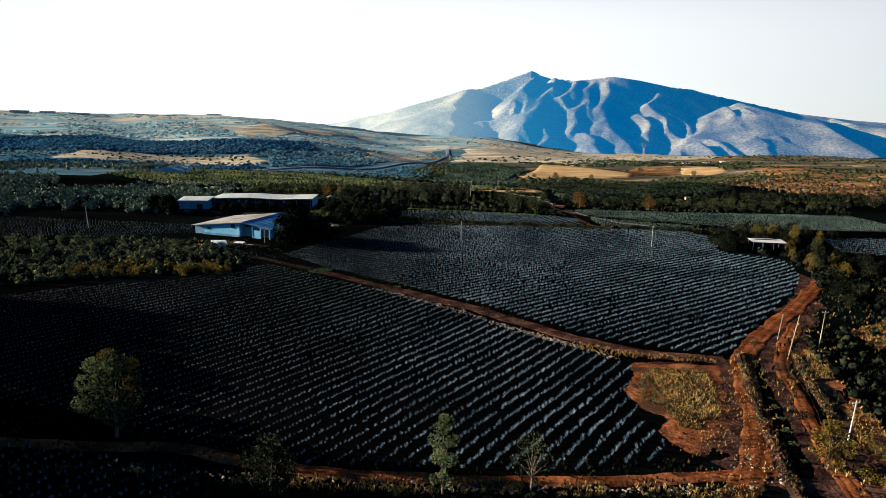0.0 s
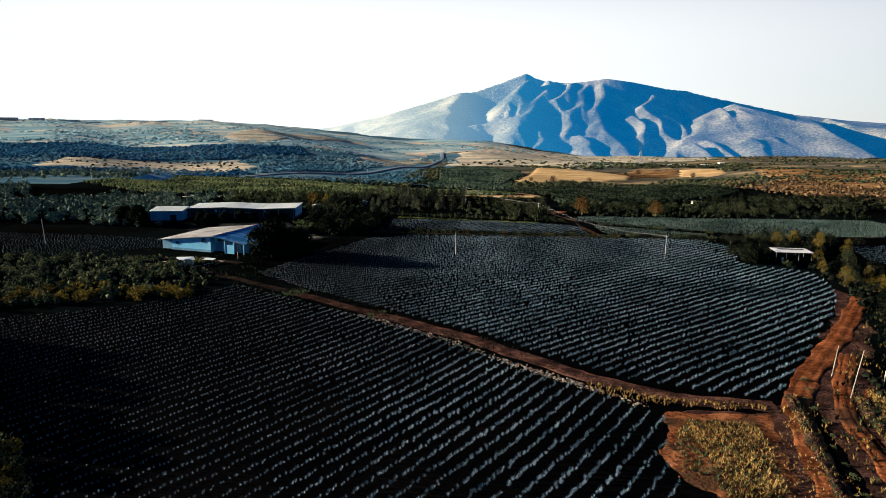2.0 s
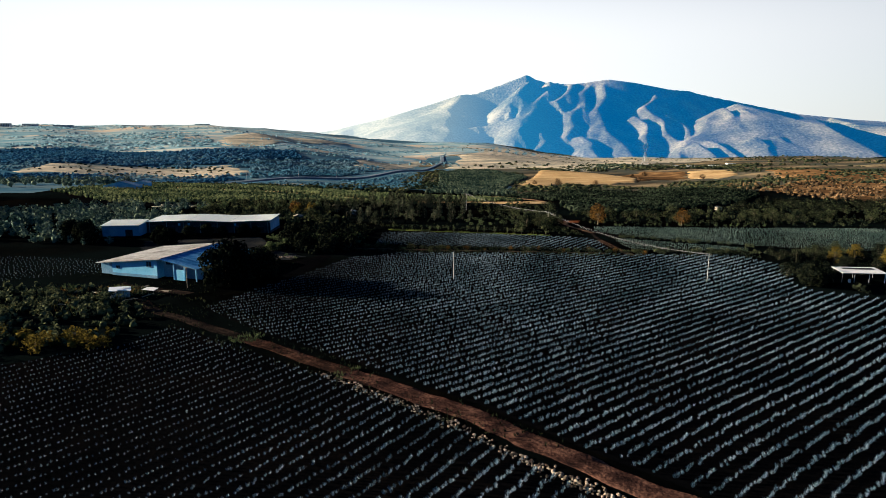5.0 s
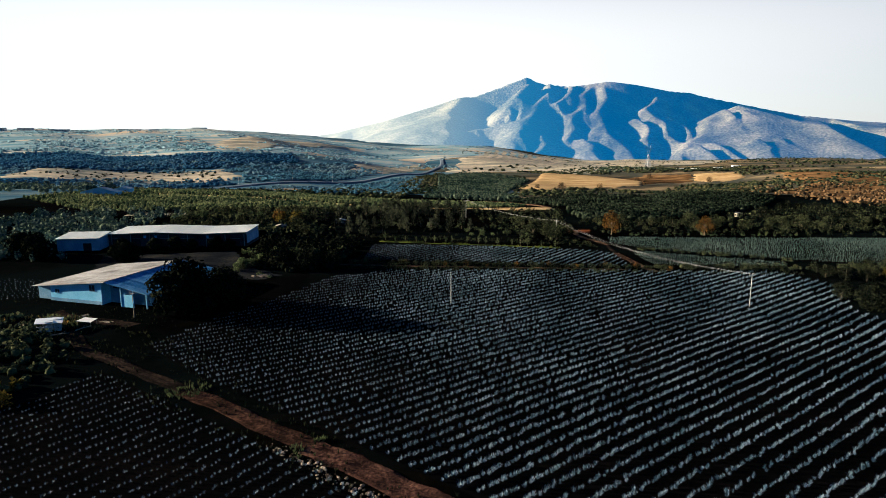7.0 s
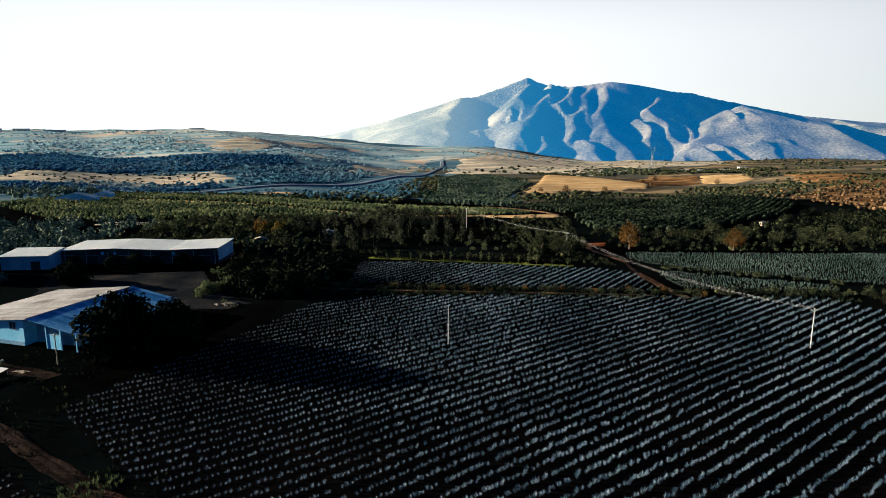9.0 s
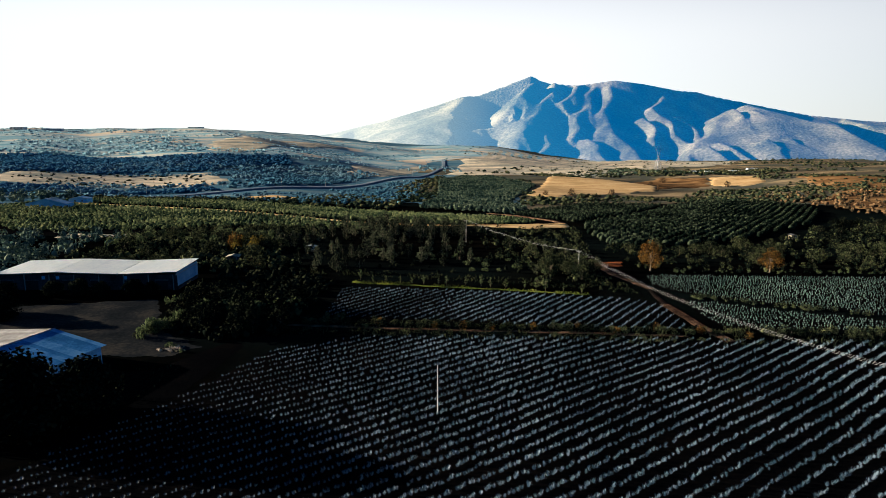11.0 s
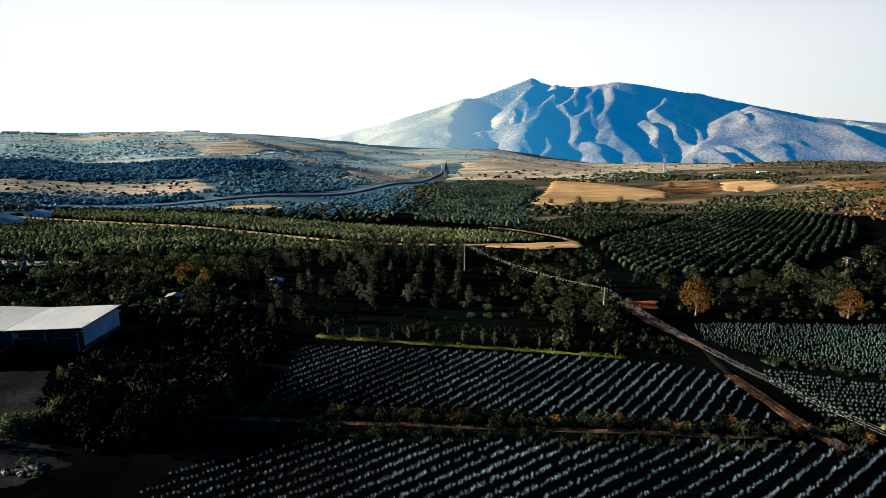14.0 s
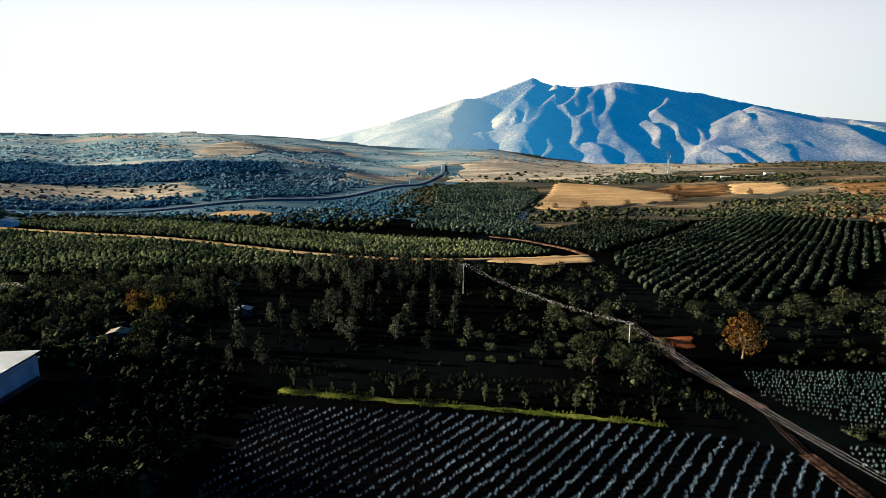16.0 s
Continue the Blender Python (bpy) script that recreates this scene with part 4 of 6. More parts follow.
def scrub(count, area, seed, label, size=(0.8, 1.6), mat=M_SCRUB, cluster=0.01, limit=0.0, avoid=(), protos=None):
    """Loose bushes and small trees over an area, thicker in patches."""
    r = np.random.default_rng(seed)
    x = r.uniform(area[0], area[1], count * 3); y = r.uniform(area[2], area[3], count * 3)
    n = np.array([noise.noise((a * cluster, b * cluster, seed)) for a, b in zip(x, y)])
    keep = n > limit
    for poly in avoid:
        keep &= ~inside(poly, x, y)
    return bushes(x[keep][:count], y[keep][:count], seed, label, size, mat, protos=protos)

def thicket(poly, count, seed, label, size=(0.6, 1.2), mat=M_LEAF, protos=None):
    r = np.random.default_rng(seed)
    xs, ys = [p[0] for p in poly], [p[1] for p in poly]
    x, y = r.uniform(min(xs), max(xs), count * 4), r.uniform(min(ys), max(ys), count * 4)
    keep = inside(poly, x, y)
    return bushes(x[keep][:count], y[keep][:count], seed, label, size, mat, "undergrowth", protos)

drape("dry_patch", [(-200, 462), (-155, 466), (-150, 473), (-200, 477)], 2.0, 0.4, M_PALEGRASS, "bleached grass at the edge of the hollow", ragged=0.8)
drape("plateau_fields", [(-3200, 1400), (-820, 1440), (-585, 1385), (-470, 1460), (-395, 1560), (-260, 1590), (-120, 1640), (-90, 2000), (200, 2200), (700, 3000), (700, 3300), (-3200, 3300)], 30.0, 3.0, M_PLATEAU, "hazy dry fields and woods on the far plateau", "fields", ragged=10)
drape("dry_slope", [(-660, 960), (-505, 948), (-341, 985), (-330, 1040), (-400, 1130), (-590, 1110), (-660, 1095)], 6.0, 0.6, M_PALEGRASS, "dry grassy slope above the highway", "slope", ragged=5)
drape("dry_slope", [(-213, 1268), (-145, 1275), (-112, 1500), (-95, 1700), (-142, 2110), (-330, 1900), (-291, 1640), (-240, 1540)], 8.0, 0.6, M_PALEGRASS, "dry grassy slope above the highway", "slope", ragged=5)
drape("dry_slope", [(-552, 1490), (-699, 1859), (-681, 2063), (-600, 2300), (-420, 2400), (-400, 2300), (-500, 2060), (-472, 1500)], 12.0, 4.2, M_PALEGRASS, "pale dry fields on the far plateau", "slope", ragged=8)
drape("dry_slope", [(-40, 1470), (300, 1440), (500, 1500), (420, 2000), (0, 2100)], 20.0, 1.5, M_PALEGRASS, "pale dry grassland before the mountain", "slope", ragged=8)
drape("dry_slope", [(0, 2050), (450, 1950), (900, 2300), (1300, 3200), (300, 3300), (60, 2700)], 30.0, 3.0, M_PALEGRASS, "pale dry fields at the mountain's foot", "slope", ragged=9)
drape("dry_slope", [(330, 620), (330, 520), (420, 420), (900, 400), (1300, 700), (1300, 1290), (560, 1240), (480, 960), (330, 770)], 8.0, 1.0, M_HILLGRASS, "orange-brown dry hillside", "slope", ragged=6)
drape("dry_slope", [(-236, 786), (-178, 790), (-160, 820), (-205, 870), (-242, 850)], 8.0, 0.9, M_TAN, "pale dry grass before the highway", "slope", ragged=3)
STUBBLE = [[(-640, 995), (-480, 1010), (-300, 1008), (-270, 1060), (-330, 1100), (-460, 1090), (-640, 1095)], [(90, 880), (270, 1010), (310, 1180), (280, 1420), (140, 1440), (90, 1000)], [(320, 1070), (430, 1070), (530, 1340), (390, 1360)], [(-246, 770), (-170, 775), (-150, 820), (-205, 885), (-250, 850)],
           [(-900, 755), (-600, 770), (-440, 790), (-300, 855), (-215, 925), (-175, 1020), (-110, 1190), (-75, 1330), (-30, 1700), (-80, 1700), (-100, 1480), (-150, 1290), (-205, 1110), (-250, 990), (-300, 925), (-390, 880), (-600, 835), (-900, 825)]]
scrub(3400, (-900, -60, 720, 1300), 21, "dry scrub on the valley side, haze in its colour", (0.7, 1.8), M_FARWOOD, cluster=0.006, limit=-0.1, avoid=STUBBLE)
scrub(3600, (-2400, 0, 1400, 3000), 22, "far woods on the plateau, haze in their colour", (0.9, 2.4), M_HAZEWOOD, cluster=0.004, limit=0.05)
scrub(2400, (60, 1100, 780, 1300), 23, "scrub round the stubble fields", (1.0, 2.2), cluster=0.008, avoid=STUBBLE)
scrub(1800, (0, 2800, 1450, 3300), 24, "scrub at the mountain's foot", (1.4, 3.2), M_SCRUB, cluster=0.003)
scrub(1500, (310, 800, 520, 900), 25, "rust-brown scrub beyond the pale field", (0.7, 1.6), M_RUSTSCRUB, cluster=0.012, limit=-0.25,
      avoid=[[(60, 450), (75, 570), (200, 770), (262, 815), (320, 760), (300, 676), (250, 585), (160, 485)]])
scrub(700, (-520, -150, 300, 560), 26, "grey-green scrub and trees behind the sheds", (0.7, 1.3), M_FARTREES, 0.012, -0.1, protos=FINE_TREES, avoid=
      [[(-172, 340), (-80, 350), (-80, 392), (-172, 380)], [(-330, 470), (-150, 470), (-100, 560), (-330, 660)], [(-128, 300), (-100, 282), (-160, 262), (-235, 262), (-240, 310)], [(-128, 298), (-60, 298), (-60, 352), (-140, 342)]])
thicket([(-700, 560), (-345, 600), (-335, 700), (-440, 735), (-700, 715)], 300, 171, "hazy grey-green trees beyond the sheds", (0.9, 1.7), M_FARTREES, FINE_TREES)
thicket([(-650, 970), (-505, 955), (-345, 990), (-400, 1120), (-640, 1100)], 130, 147, "scattered scrub on the dry slope", (0.7, 1.6), M_SCRUB)
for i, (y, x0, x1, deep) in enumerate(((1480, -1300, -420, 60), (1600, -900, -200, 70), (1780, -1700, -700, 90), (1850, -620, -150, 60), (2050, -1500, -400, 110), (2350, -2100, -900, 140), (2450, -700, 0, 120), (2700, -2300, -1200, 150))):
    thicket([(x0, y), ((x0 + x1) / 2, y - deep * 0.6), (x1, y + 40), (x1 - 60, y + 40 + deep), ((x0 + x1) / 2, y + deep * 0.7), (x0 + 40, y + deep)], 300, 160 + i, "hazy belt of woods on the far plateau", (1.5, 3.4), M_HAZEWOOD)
thicket([(-1100, 1100), (-640, 1060), (-560, 1085), (-496, 1150), (-417, 1140), (-380, 1255), (-335, 1380), (-395, 1550), (-470, 1450), (-585, 1375), (-820, 1430), (-1100, 1400)], 3300, 143, "dense woods on the valley's escarpment, haze and shade in their colour", (1.5, 2.8), M_BELT)
thicket([(-700, 858), (-464, 862), (-394, 893), (-300, 930), (-346, 985), (-385, 940), (-449, 922), (-494, 935), (-557, 932), (-700, 935)], 620, 183, "belt of trees above the highway, haze and shade in its colour", (1.1, 2.1), M_BELT)
thicket([(-300, 935), (-250, 1000), (-205, 1120), (-150, 1300), (-240, 1434), (-335, 1357), (-430, 1205), (-400, 1130), (-330, 1040)], 900, 144, "scrub above the highway, blue haze in its colour", (1.0, 2.2), M_FARWOOD)
thicket([(-513, 1954), (-469, 2100), (-172, 2330), (-147, 2200), (-347, 1930), (-383, 1620)], 420, 184, "line of trees across the plateau, blue haze in its colour", (1.5, 3.2), M_FARWOOD)
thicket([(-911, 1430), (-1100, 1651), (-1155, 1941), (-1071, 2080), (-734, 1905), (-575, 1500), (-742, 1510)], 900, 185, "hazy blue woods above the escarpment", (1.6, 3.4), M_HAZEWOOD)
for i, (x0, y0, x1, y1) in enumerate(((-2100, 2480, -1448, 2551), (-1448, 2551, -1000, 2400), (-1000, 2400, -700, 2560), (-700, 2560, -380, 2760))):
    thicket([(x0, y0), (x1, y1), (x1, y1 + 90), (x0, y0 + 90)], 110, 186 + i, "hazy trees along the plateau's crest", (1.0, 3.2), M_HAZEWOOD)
thicket([(80, 800), (130, 850), (250, 960), (330, 1060), (420, 1060), (520, 1180), (700, 1100), (620, 860), (300, 800), (230, 820)], 1100, 146, "brown-green scrub belt before the stubble fields", (0.8, 1.7), M_SCRUB)
thicket([(120, 1430), (300, 1410), (520, 1350), (700, 1500), (560, 1640), (150, 1560)], 800, 145, "trees round the far houses", (1.4, 2.6), M_SCRUB)
thicket([(280, 1440), (400, 1430), (460, 1500), (430, 1580), (300, 1570)], 95, 148, "dense dark trees beside the far houses", (1.5, 2.7), M_FARCITRUS, FINE_TREES)
GROVE_AREA = [(-60, 390), (-36, 386), (0, 379), (44, 371), (52, 425), (60, 470), (64, 520), (0, 530), (-40, 535), (-80, 505), (-92, 440)]
thicket(GROVE_AREA, 260, 31, "undergrowth between the grove's trees, shade in its dark colour", (0.3, 0.6), M_DARKLEAF)
thicket([(-44, 322), (-42, 374), (-62, 394), (-84, 385), (-82, 348), (-78, 326), (-66, 316), (-52, 314)], 420, 32, "dense undergrowth beside the farmyard, shade in its dark colour", (0.5, 1.0), M_DARKLEAF)
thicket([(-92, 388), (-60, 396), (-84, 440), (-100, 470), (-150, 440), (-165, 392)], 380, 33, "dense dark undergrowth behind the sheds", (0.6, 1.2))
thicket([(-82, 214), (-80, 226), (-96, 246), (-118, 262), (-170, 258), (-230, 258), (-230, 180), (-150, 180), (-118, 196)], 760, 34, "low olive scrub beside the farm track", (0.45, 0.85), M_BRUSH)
thicket([(132, 245), (124, 275), (150, 262), (190, 230), (260, 220), (260, 120), (150, 150), (112, 180), (120, 210)], 600, 35, "scrub beside the earth track, shade in its dark colour", (0.5, 1.1), M_DARKLEAF)
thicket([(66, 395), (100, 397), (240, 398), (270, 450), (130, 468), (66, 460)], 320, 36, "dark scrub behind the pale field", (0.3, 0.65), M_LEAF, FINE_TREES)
thicket([(82, 150), (92, 165), (112, 172), (150, 150), (150, 60), (70, 60), (66, 85), (74, 112), (80, 132)], 480, 37, "scrub beside the earth lane, shade in its dark colour", (0.4, 0.9), M_DARKLEAF)
thicket([(-130, 84), (-60, 87), (-20, 84), (45, 84), (45, 70), (-130, 60)], 160, 38, "low scrub below the headland track", (0.3, 0.6))

thicket([(-170, 455), (-152, 490), (-112, 506), (-76, 514), (-76, 490), (-100, 466), (-150, 440)], 260, 39, "dark thicket below the orchard", (0.4, 0.75), M_LEAF, FINE_TREES)
thicket([(150, 455), (330, 468), (345, 560), (262, 590), (215, 545), (160, 482)], 260, 181, "dark trees below the rust-brown slope", (0.5, 1.0), M_LEAF, FINE_TREES)
thicket([(20, 374), (52, 382), (60, 470), (64, 520), (20, 526)], 36, 182, "rounded dark bushes in the grove", (0.5, 0.9), M_LEAF, FINE_TREES)
thicket([(46, 369), (52, 366), (54, 384), (50, 400), (44, 420)], 40, 40, "dark low brush beside the red path", (0.3, 0.6))
thicket([(-230, 690), (-60, 690), (-60, 900), (-150, 900), (-180, 780), (-300, 745), (-420, 720), (-330, 700)], 560, 141, "scrub between the orchard and the highway", (0.8, 1.8), M_SCRUB)
thicket([(-64, 800), (-92, 1010), (-80, 1200), (-60, 1420), (-40, 1470), (-20, 1080), (-25, 843)], 520, 193, "dark scrub beside the far orchard block", (0.9, 1.9), M_SCRUB)
# bushes called sunlit take a paler leaf that carries the sunlight
thicket([(-92, 351), (-79, 353), (-73, 345), (-84, 343)], 26, 194, "sunlit olive bushes at the yard's edge", (0.22, 0.42), M_OLIVE, FINE_TREES)
thicket([(-108, 390), (-92, 405), (-91, 408), (-108, 394)], 40, 195, "sunlit hedge behind the barn", (0.3, 0.5), M_OLIVE, FINE_TREES)
thicket([(-81, 361), (-77, 361), (-77, 365), (-81, 365)], 4, 196, "bright green bushes beside the barn", (0.3, 0.42), M_OLIVE, FINE_TREES)
thicket([(-37, 332), (-31, 336), (-30, 339), (-36, 338)], 9, 197, "pale bushes at the small field's corner", (0.2, 0.34), M_OLIVE, FINE_TREES)
thicket([(70, 360), (80, 356.5), (88, 353.5), (126, 339), (129, 341), (90, 357), (76, 363)], 60, 198, "dark shrubs between the two young agave fields", (0.22, 0.42), M_LEAF, FINE_TREES)
thicket([(80, 327), (130, 326), (165, 328), (165, 333), (124, 331), (80, 330)], 70, 199, "olive shrubs along the far field edge", (0.25, 0.5), M_BRUSH, FINE_TREES)
thicket([(78, 396), (160, 397), (160, 402), (78, 401)], 45, 200, "sunlit low shrubs behind the young agaves", (0.14, 0.3), M_OLIVE, FINE_TREES)
# pale leaf stands for sun on the tops of the dark trees
thicket([(-67, 334), (-45, 335.5), (-45, 338), (-66, 337)], 11, 201, "tall bushes painted pale for the thicket's sunlit tops", (0.8, 1.1), M_OLIVE, FINE_TREES)
thicket([(-130, 205), (-82, 208), (-84, 216), (-130, 220)], 60, 142, "yellowing brush at the field edge", (0.4, 0.9), M_YELLOW)

# ---- single trees
tall = tree("tree", "tall dark leafy tree with clumps painted sunlit beside the headland track", 10, 14.6, 2.5, 24, 4600, 0.42, M_LEAF, 501, 0.1, 0.28)
put(tall, -58, 97)
# paler clumps at the sunward side and top paint the sunlit leaves
for i, (x, y, z, w, mat) in enumerate(((-3.6, 1, 12.2, 1.5, M_OLIVE), (-4.3, 0, 9.6, 1.6, M_OLIVE), (-4.4, -1, 6.2, 1.7, M_OLIVE), (-2.8, 1, 3.4, 1.1, M_OLIVE), (-0.6, 0, 14.3, 1.4, M_YELLOW), (2.6, 1, 12.6, 1.2, M_YELLOW), (3.4, -1, 10.2, 1.4, M_YELLOW), (0.8, -2, 13.4, 1.2, M_OLIVE))):
    cv, cf = leaves_in([(x * 1.1, y, z)], [w], 260, 0.36, 590 + i)
    np_part("crown", cv, cf, mat, tall, "yellow-green leaf clump, sunlight in its colour")
slim = tree("tree", "slim pale green tree beside the headland track", 5.0, 13, 1.5, 15, 1700, 0.38, M_OLIVE, 502, 0.35, 0.16)
put(slim, -3, 85)
dark = tree("tree", "small dark leafy tree beside the headland track", 7.5, 8, 0.8, 18, 2200, 0.42, M_LEAF, 503, 0.1, 0.18)
put(dark, -28, 84)
bare = tree("tree", "half-bare grey tree on the headland", 6.5, 9, 2.5, 16, 500, 0.35, M_LEAF, 504, 0.1, 0.16, limbs=14)
put(bare, 10, 87)
thin = tree("tree", "yellowing tree beside the earth lane", 6.5, 9.5, 1.0, 16, 1700, 0.42, M_YELLOW, 505, 0.2, 0.16)
put(thin, 58, 96, 0, 0.9)
gold = tree("tree", "round tree with orange autumn leaves beside the path", 8.5, 9.5, 1.8, 18, 1500, 0.46, M_ORANGE, 506, 0.05, 0.25, group="autumn trees")
put(gold, 72, 400, 0, 1.15)
again(gold, 115, 398, 70, 0.95)
for _x, _y, _s in ((142, 309, 0.75), (150, 310, 0.85), (157, 302, 0.9), (133, 256, 0.6), (131, 239, 0.8), (140, 272, 0.7), (163, 292, 0.8)):
    again(thin, _x, _y, _x * 5, _s)
for _x, _y, _s in ((146, 316, 0.9), (136, 312, 0.8), (160, 311, 1.0), (150, 270, 0.9), (137, 247, 0.7)):
    again(dark, _x, _y, _x * 5, _s)
brown = tree("tree", "round brown leafless-looking tree on the stubble field", 11, 8.5, 0.4, 20, 700, 0.9, M_RUSTSCRUB, 508, 0.05, 0.3, group="brown field trees")
put(brown, 128, 908)
for _x, _y, _s in ((207, 1040, 0.9), (288, 1098, 0.8), (98, 912, 0.7), (300, 1180, 0.8), (430, 1200, 1.0), (356, 1300, 1.1)):
    again(brown, _x, _y, _x, _s)
housetree = tree("tree", "dense tree against the farmhouse wall, shade in its dark leaf colour", 13, 10.5, 0.2, 40, 5600, 0.62, M_DARKLEAF, 507, 0.05, 0.35, group="dark trees at the farmhouse", shell=True)
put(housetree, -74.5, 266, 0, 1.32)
# extra tree, added to widen the dark shadow over the field
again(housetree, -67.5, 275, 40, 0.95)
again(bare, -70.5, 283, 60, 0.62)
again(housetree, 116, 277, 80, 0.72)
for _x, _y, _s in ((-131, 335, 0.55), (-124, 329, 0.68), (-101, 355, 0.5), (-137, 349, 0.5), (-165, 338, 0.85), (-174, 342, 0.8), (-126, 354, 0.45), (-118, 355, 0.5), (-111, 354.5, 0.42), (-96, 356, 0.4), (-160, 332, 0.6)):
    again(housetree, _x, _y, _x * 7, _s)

# row of unseen trees, added only to throw shade over the front field
windbreak = tree("windbreak_tree", "tall dense tree out of view, added to shade the field", 11, 20, 1.0, 30, 1500, 1.25, M_LEAF, 511, 0.25, 0.4, group="windbreak", shell=True)
put(windbreak, -112, 90)
for i, (x, y) in enumerate(sample([(-94, 58), (-119, 102), (-148, 150), (-160, 170)], 7.4)):
    again(windbreak, x + 2.0 * math.sin(i * 2.1), y, 77 * i, 0.9 + 0.06 * (i % 4), 0, 0.95 + 0.06 * (i % 3))

GROVE = [tree("grove_tree", "young slender dark green tree in the grove", 5.4, 7.6, 0.4, 18, 400, 0.66, M_GROVE, 520 + i, 0.55, 0.12, group="trees of the grove") for i in range(3)]
ROUND = [tree("broad_tree", "broad dark green tree with an uneven crown", 8.0, 7.0, 0.6, 24, 1000, 0.48, M_LEAF, 540 + i, 0.1, 0.2, group="broad dark trees", shell=True) for i in range(3)]
DARKS = [tree("broad_tree", "broad tree with the thicket's shade in its near-black leaf colour", 8.0, 7.0, 0.6, 24, 900, 0.5, M_DARKLEAF, 545 + i, 0.1, 0.2, group="shaded thicket trees", shell=True) for i in range(2)]
SHRUB = [tree("shrub", "grey-green shrub along the field path", 3.2, 2.2, 0.1, 9, 220, 0.42, M_LEAF, 560 + i, 0.0, 0.05, "shrub", "shrubs along the path", 3) for i in range(3)]
YELLOWS = [tree("shrub", "yellowing leafy shrub at the field edge", 4.5, 3.2, 0.1, 10, 320, 0.45, M_YELLOW, 570, 0.0, 0.06, "shrub", "yellowing shrubs", 3)]
OLIVES = [tree("shrub", "pale olive shrub on the bank between the lanes", 3.2, 2.2, 0.1, 9, 220, 0.42, M_OLIVE, 566, 0.0, 0.05, "shrub", "olive shrubs on the bank", 3)]
RUST = [tree("shrub", "rust-coloured dry shrub along the path", 2.6, 2.0, 0.1, 8, 180, 0.4, M_ORANGE, 575, 0.0, 0.05, "shrub", "rust-coloured shrubs", 3)]
SAPLING = [tree("sapling", "young sapling on the grass strip", 1.8, 4.2, 0.9, 8, 170, 0.38, M_OLIVE, 580 + i, 0.4, 0.06, "sapling", "saplings on the grass", 3) for i in range(2)]
used = set()
def plant(protos, x, y, size=1.0, tall=None):
    i = int(rng.integers(len(protos)))
    p = protos[i]
    s = size * rng.uniform(0.75, 1.25)
    args = (x, y, rng.uniform(0, 360), s, -0.1, s * (tall or 1.0) * rng.uniform(0.85, 1.15))
    if p.name not in used:
        used.add(p.name)
        return put(p, *args)
    return again(p, *args)

def strew(protos, poly, count, size=1.0, tall=None, apart=2.5):
    done = []
    xs, ys = [p[0] for p in poly], [p[1] for p in poly]
    for _ in range(count * 40):
        x, y = rng.uniform(min(xs), max(xs)), rng.uniform(min(ys), max(ys))
        if inside(poly, np.array([x]), np.array([y]))[0] and all((x - a) ** 2 + (y - b) ** 2 > apart ** 2 for a, b in done):
            done.append((x, y)); plant(protos, x, y, size, tall)
            if len(done) >= count:
                break

def along(protos, line, gap, spread, size=1.0, tall=None):
    """Plants along a line."""
    for x, y in sample(line, gap):
        plant(protos, x + rng.normal(0, spread), y + rng.normal(0, spread), size, tall)

thicket([(16, 376), (44, 371), (52, 425), (60, 470), (64, 520), (6, 529), (14, 430)], 60, 183, "rounded dark bushes below the sandy lane", (0.45, 0.85), M_LEAF, FINE_TREES)
strew(GROVE, [(16, 390), (46, 385), (54, 440), (40, 470), (12, 450)], 7, 0.55, 0.8, 6)
strew(GROVE, [(-70, 500), (-40, 480), (4, 482), (2, 530), (-40, 535), (-72, 510)], 62, 0.85, 1.25, 3.4)
strew(GROVE, [(-88, 440), (-60, 436), (0, 440), (6, 476), (-40, 476), (-76, 492)], 24, 0.8, 1.1, 6)
strew(GROVE, [(-62, 408), (0, 404), (10, 416), (2, 428), (-70, 430)], 16, 0.95, 1.05, 6)
strew(GROVE, [(-66, 390), (-34, 390), (-36, 402), (-66, 404)], 7, 0.75, 1.1, 5)
strew(OLIVES, [(4, 396), (44, 392), (52, 412), (20, 424), (2, 420)], 20, 0.9, 0.8, 4)
strew(OLIVES, [(-50, 420), (0, 416), (10, 440), (-50, 446)], 14, 0.7, 0.7, 5)
strew(ROUND, [(30, 384), (44, 382), (47, 398), (36, 402)], 4, 0.85, 0.9, 5)
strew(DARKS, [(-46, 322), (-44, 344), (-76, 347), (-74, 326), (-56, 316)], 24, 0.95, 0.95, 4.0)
# pale shrubs along the thicket paint its sunlit edge
along(OLIVES, [(-79, 317), (-73, 328), (-68, 342), (-58, 350)], 2.0, 0.8, 1.25, 1.5)
along(OLIVES, [(-62, 330), (-45, 332)], 2.4, 0.7, 0.9, 1.4)
along(OLIVES, [(-70, 311), (-64.5, 308)], 1.8, 0.7, 0.55, 0.8)
along(ROUND, [(-80, 318), (-74, 327), (-80, 345), (-84, 362)], 2.6, 0.7, 0.55, 0.6)
strew(ROUND, [(-92, 388), (-60, 396), (-80, 470), (-100, 480), (-150, 440), (-160, 392)], 30, 0.9, 0.8, 5)
thicket([(-90, 215), (-82, 230), (-100, 246), (-150, 258), (-210, 258), (-200, 200), (-150, 182), (-118, 196)], 200, 152, "rounded olive bushes beside the farm track", (0.45, 0.8), M_BRUSH, FINE_TREES)
strew(YELLOWS, [(-84, 205), (-79, 212), (-95, 215), (-135, 206), (-135, 193), (-105, 201)], 22, 0.9, 1.0, 2.2)
thicket([(-150, 392), (-168, 345), (-240, 330), (-330, 350), (-340, 420), (-200, 430)], 200, 151, "grey-green trees and bushes behind the sheds", (0.8, 1.4), M_FARTREES, FINE_TREES)
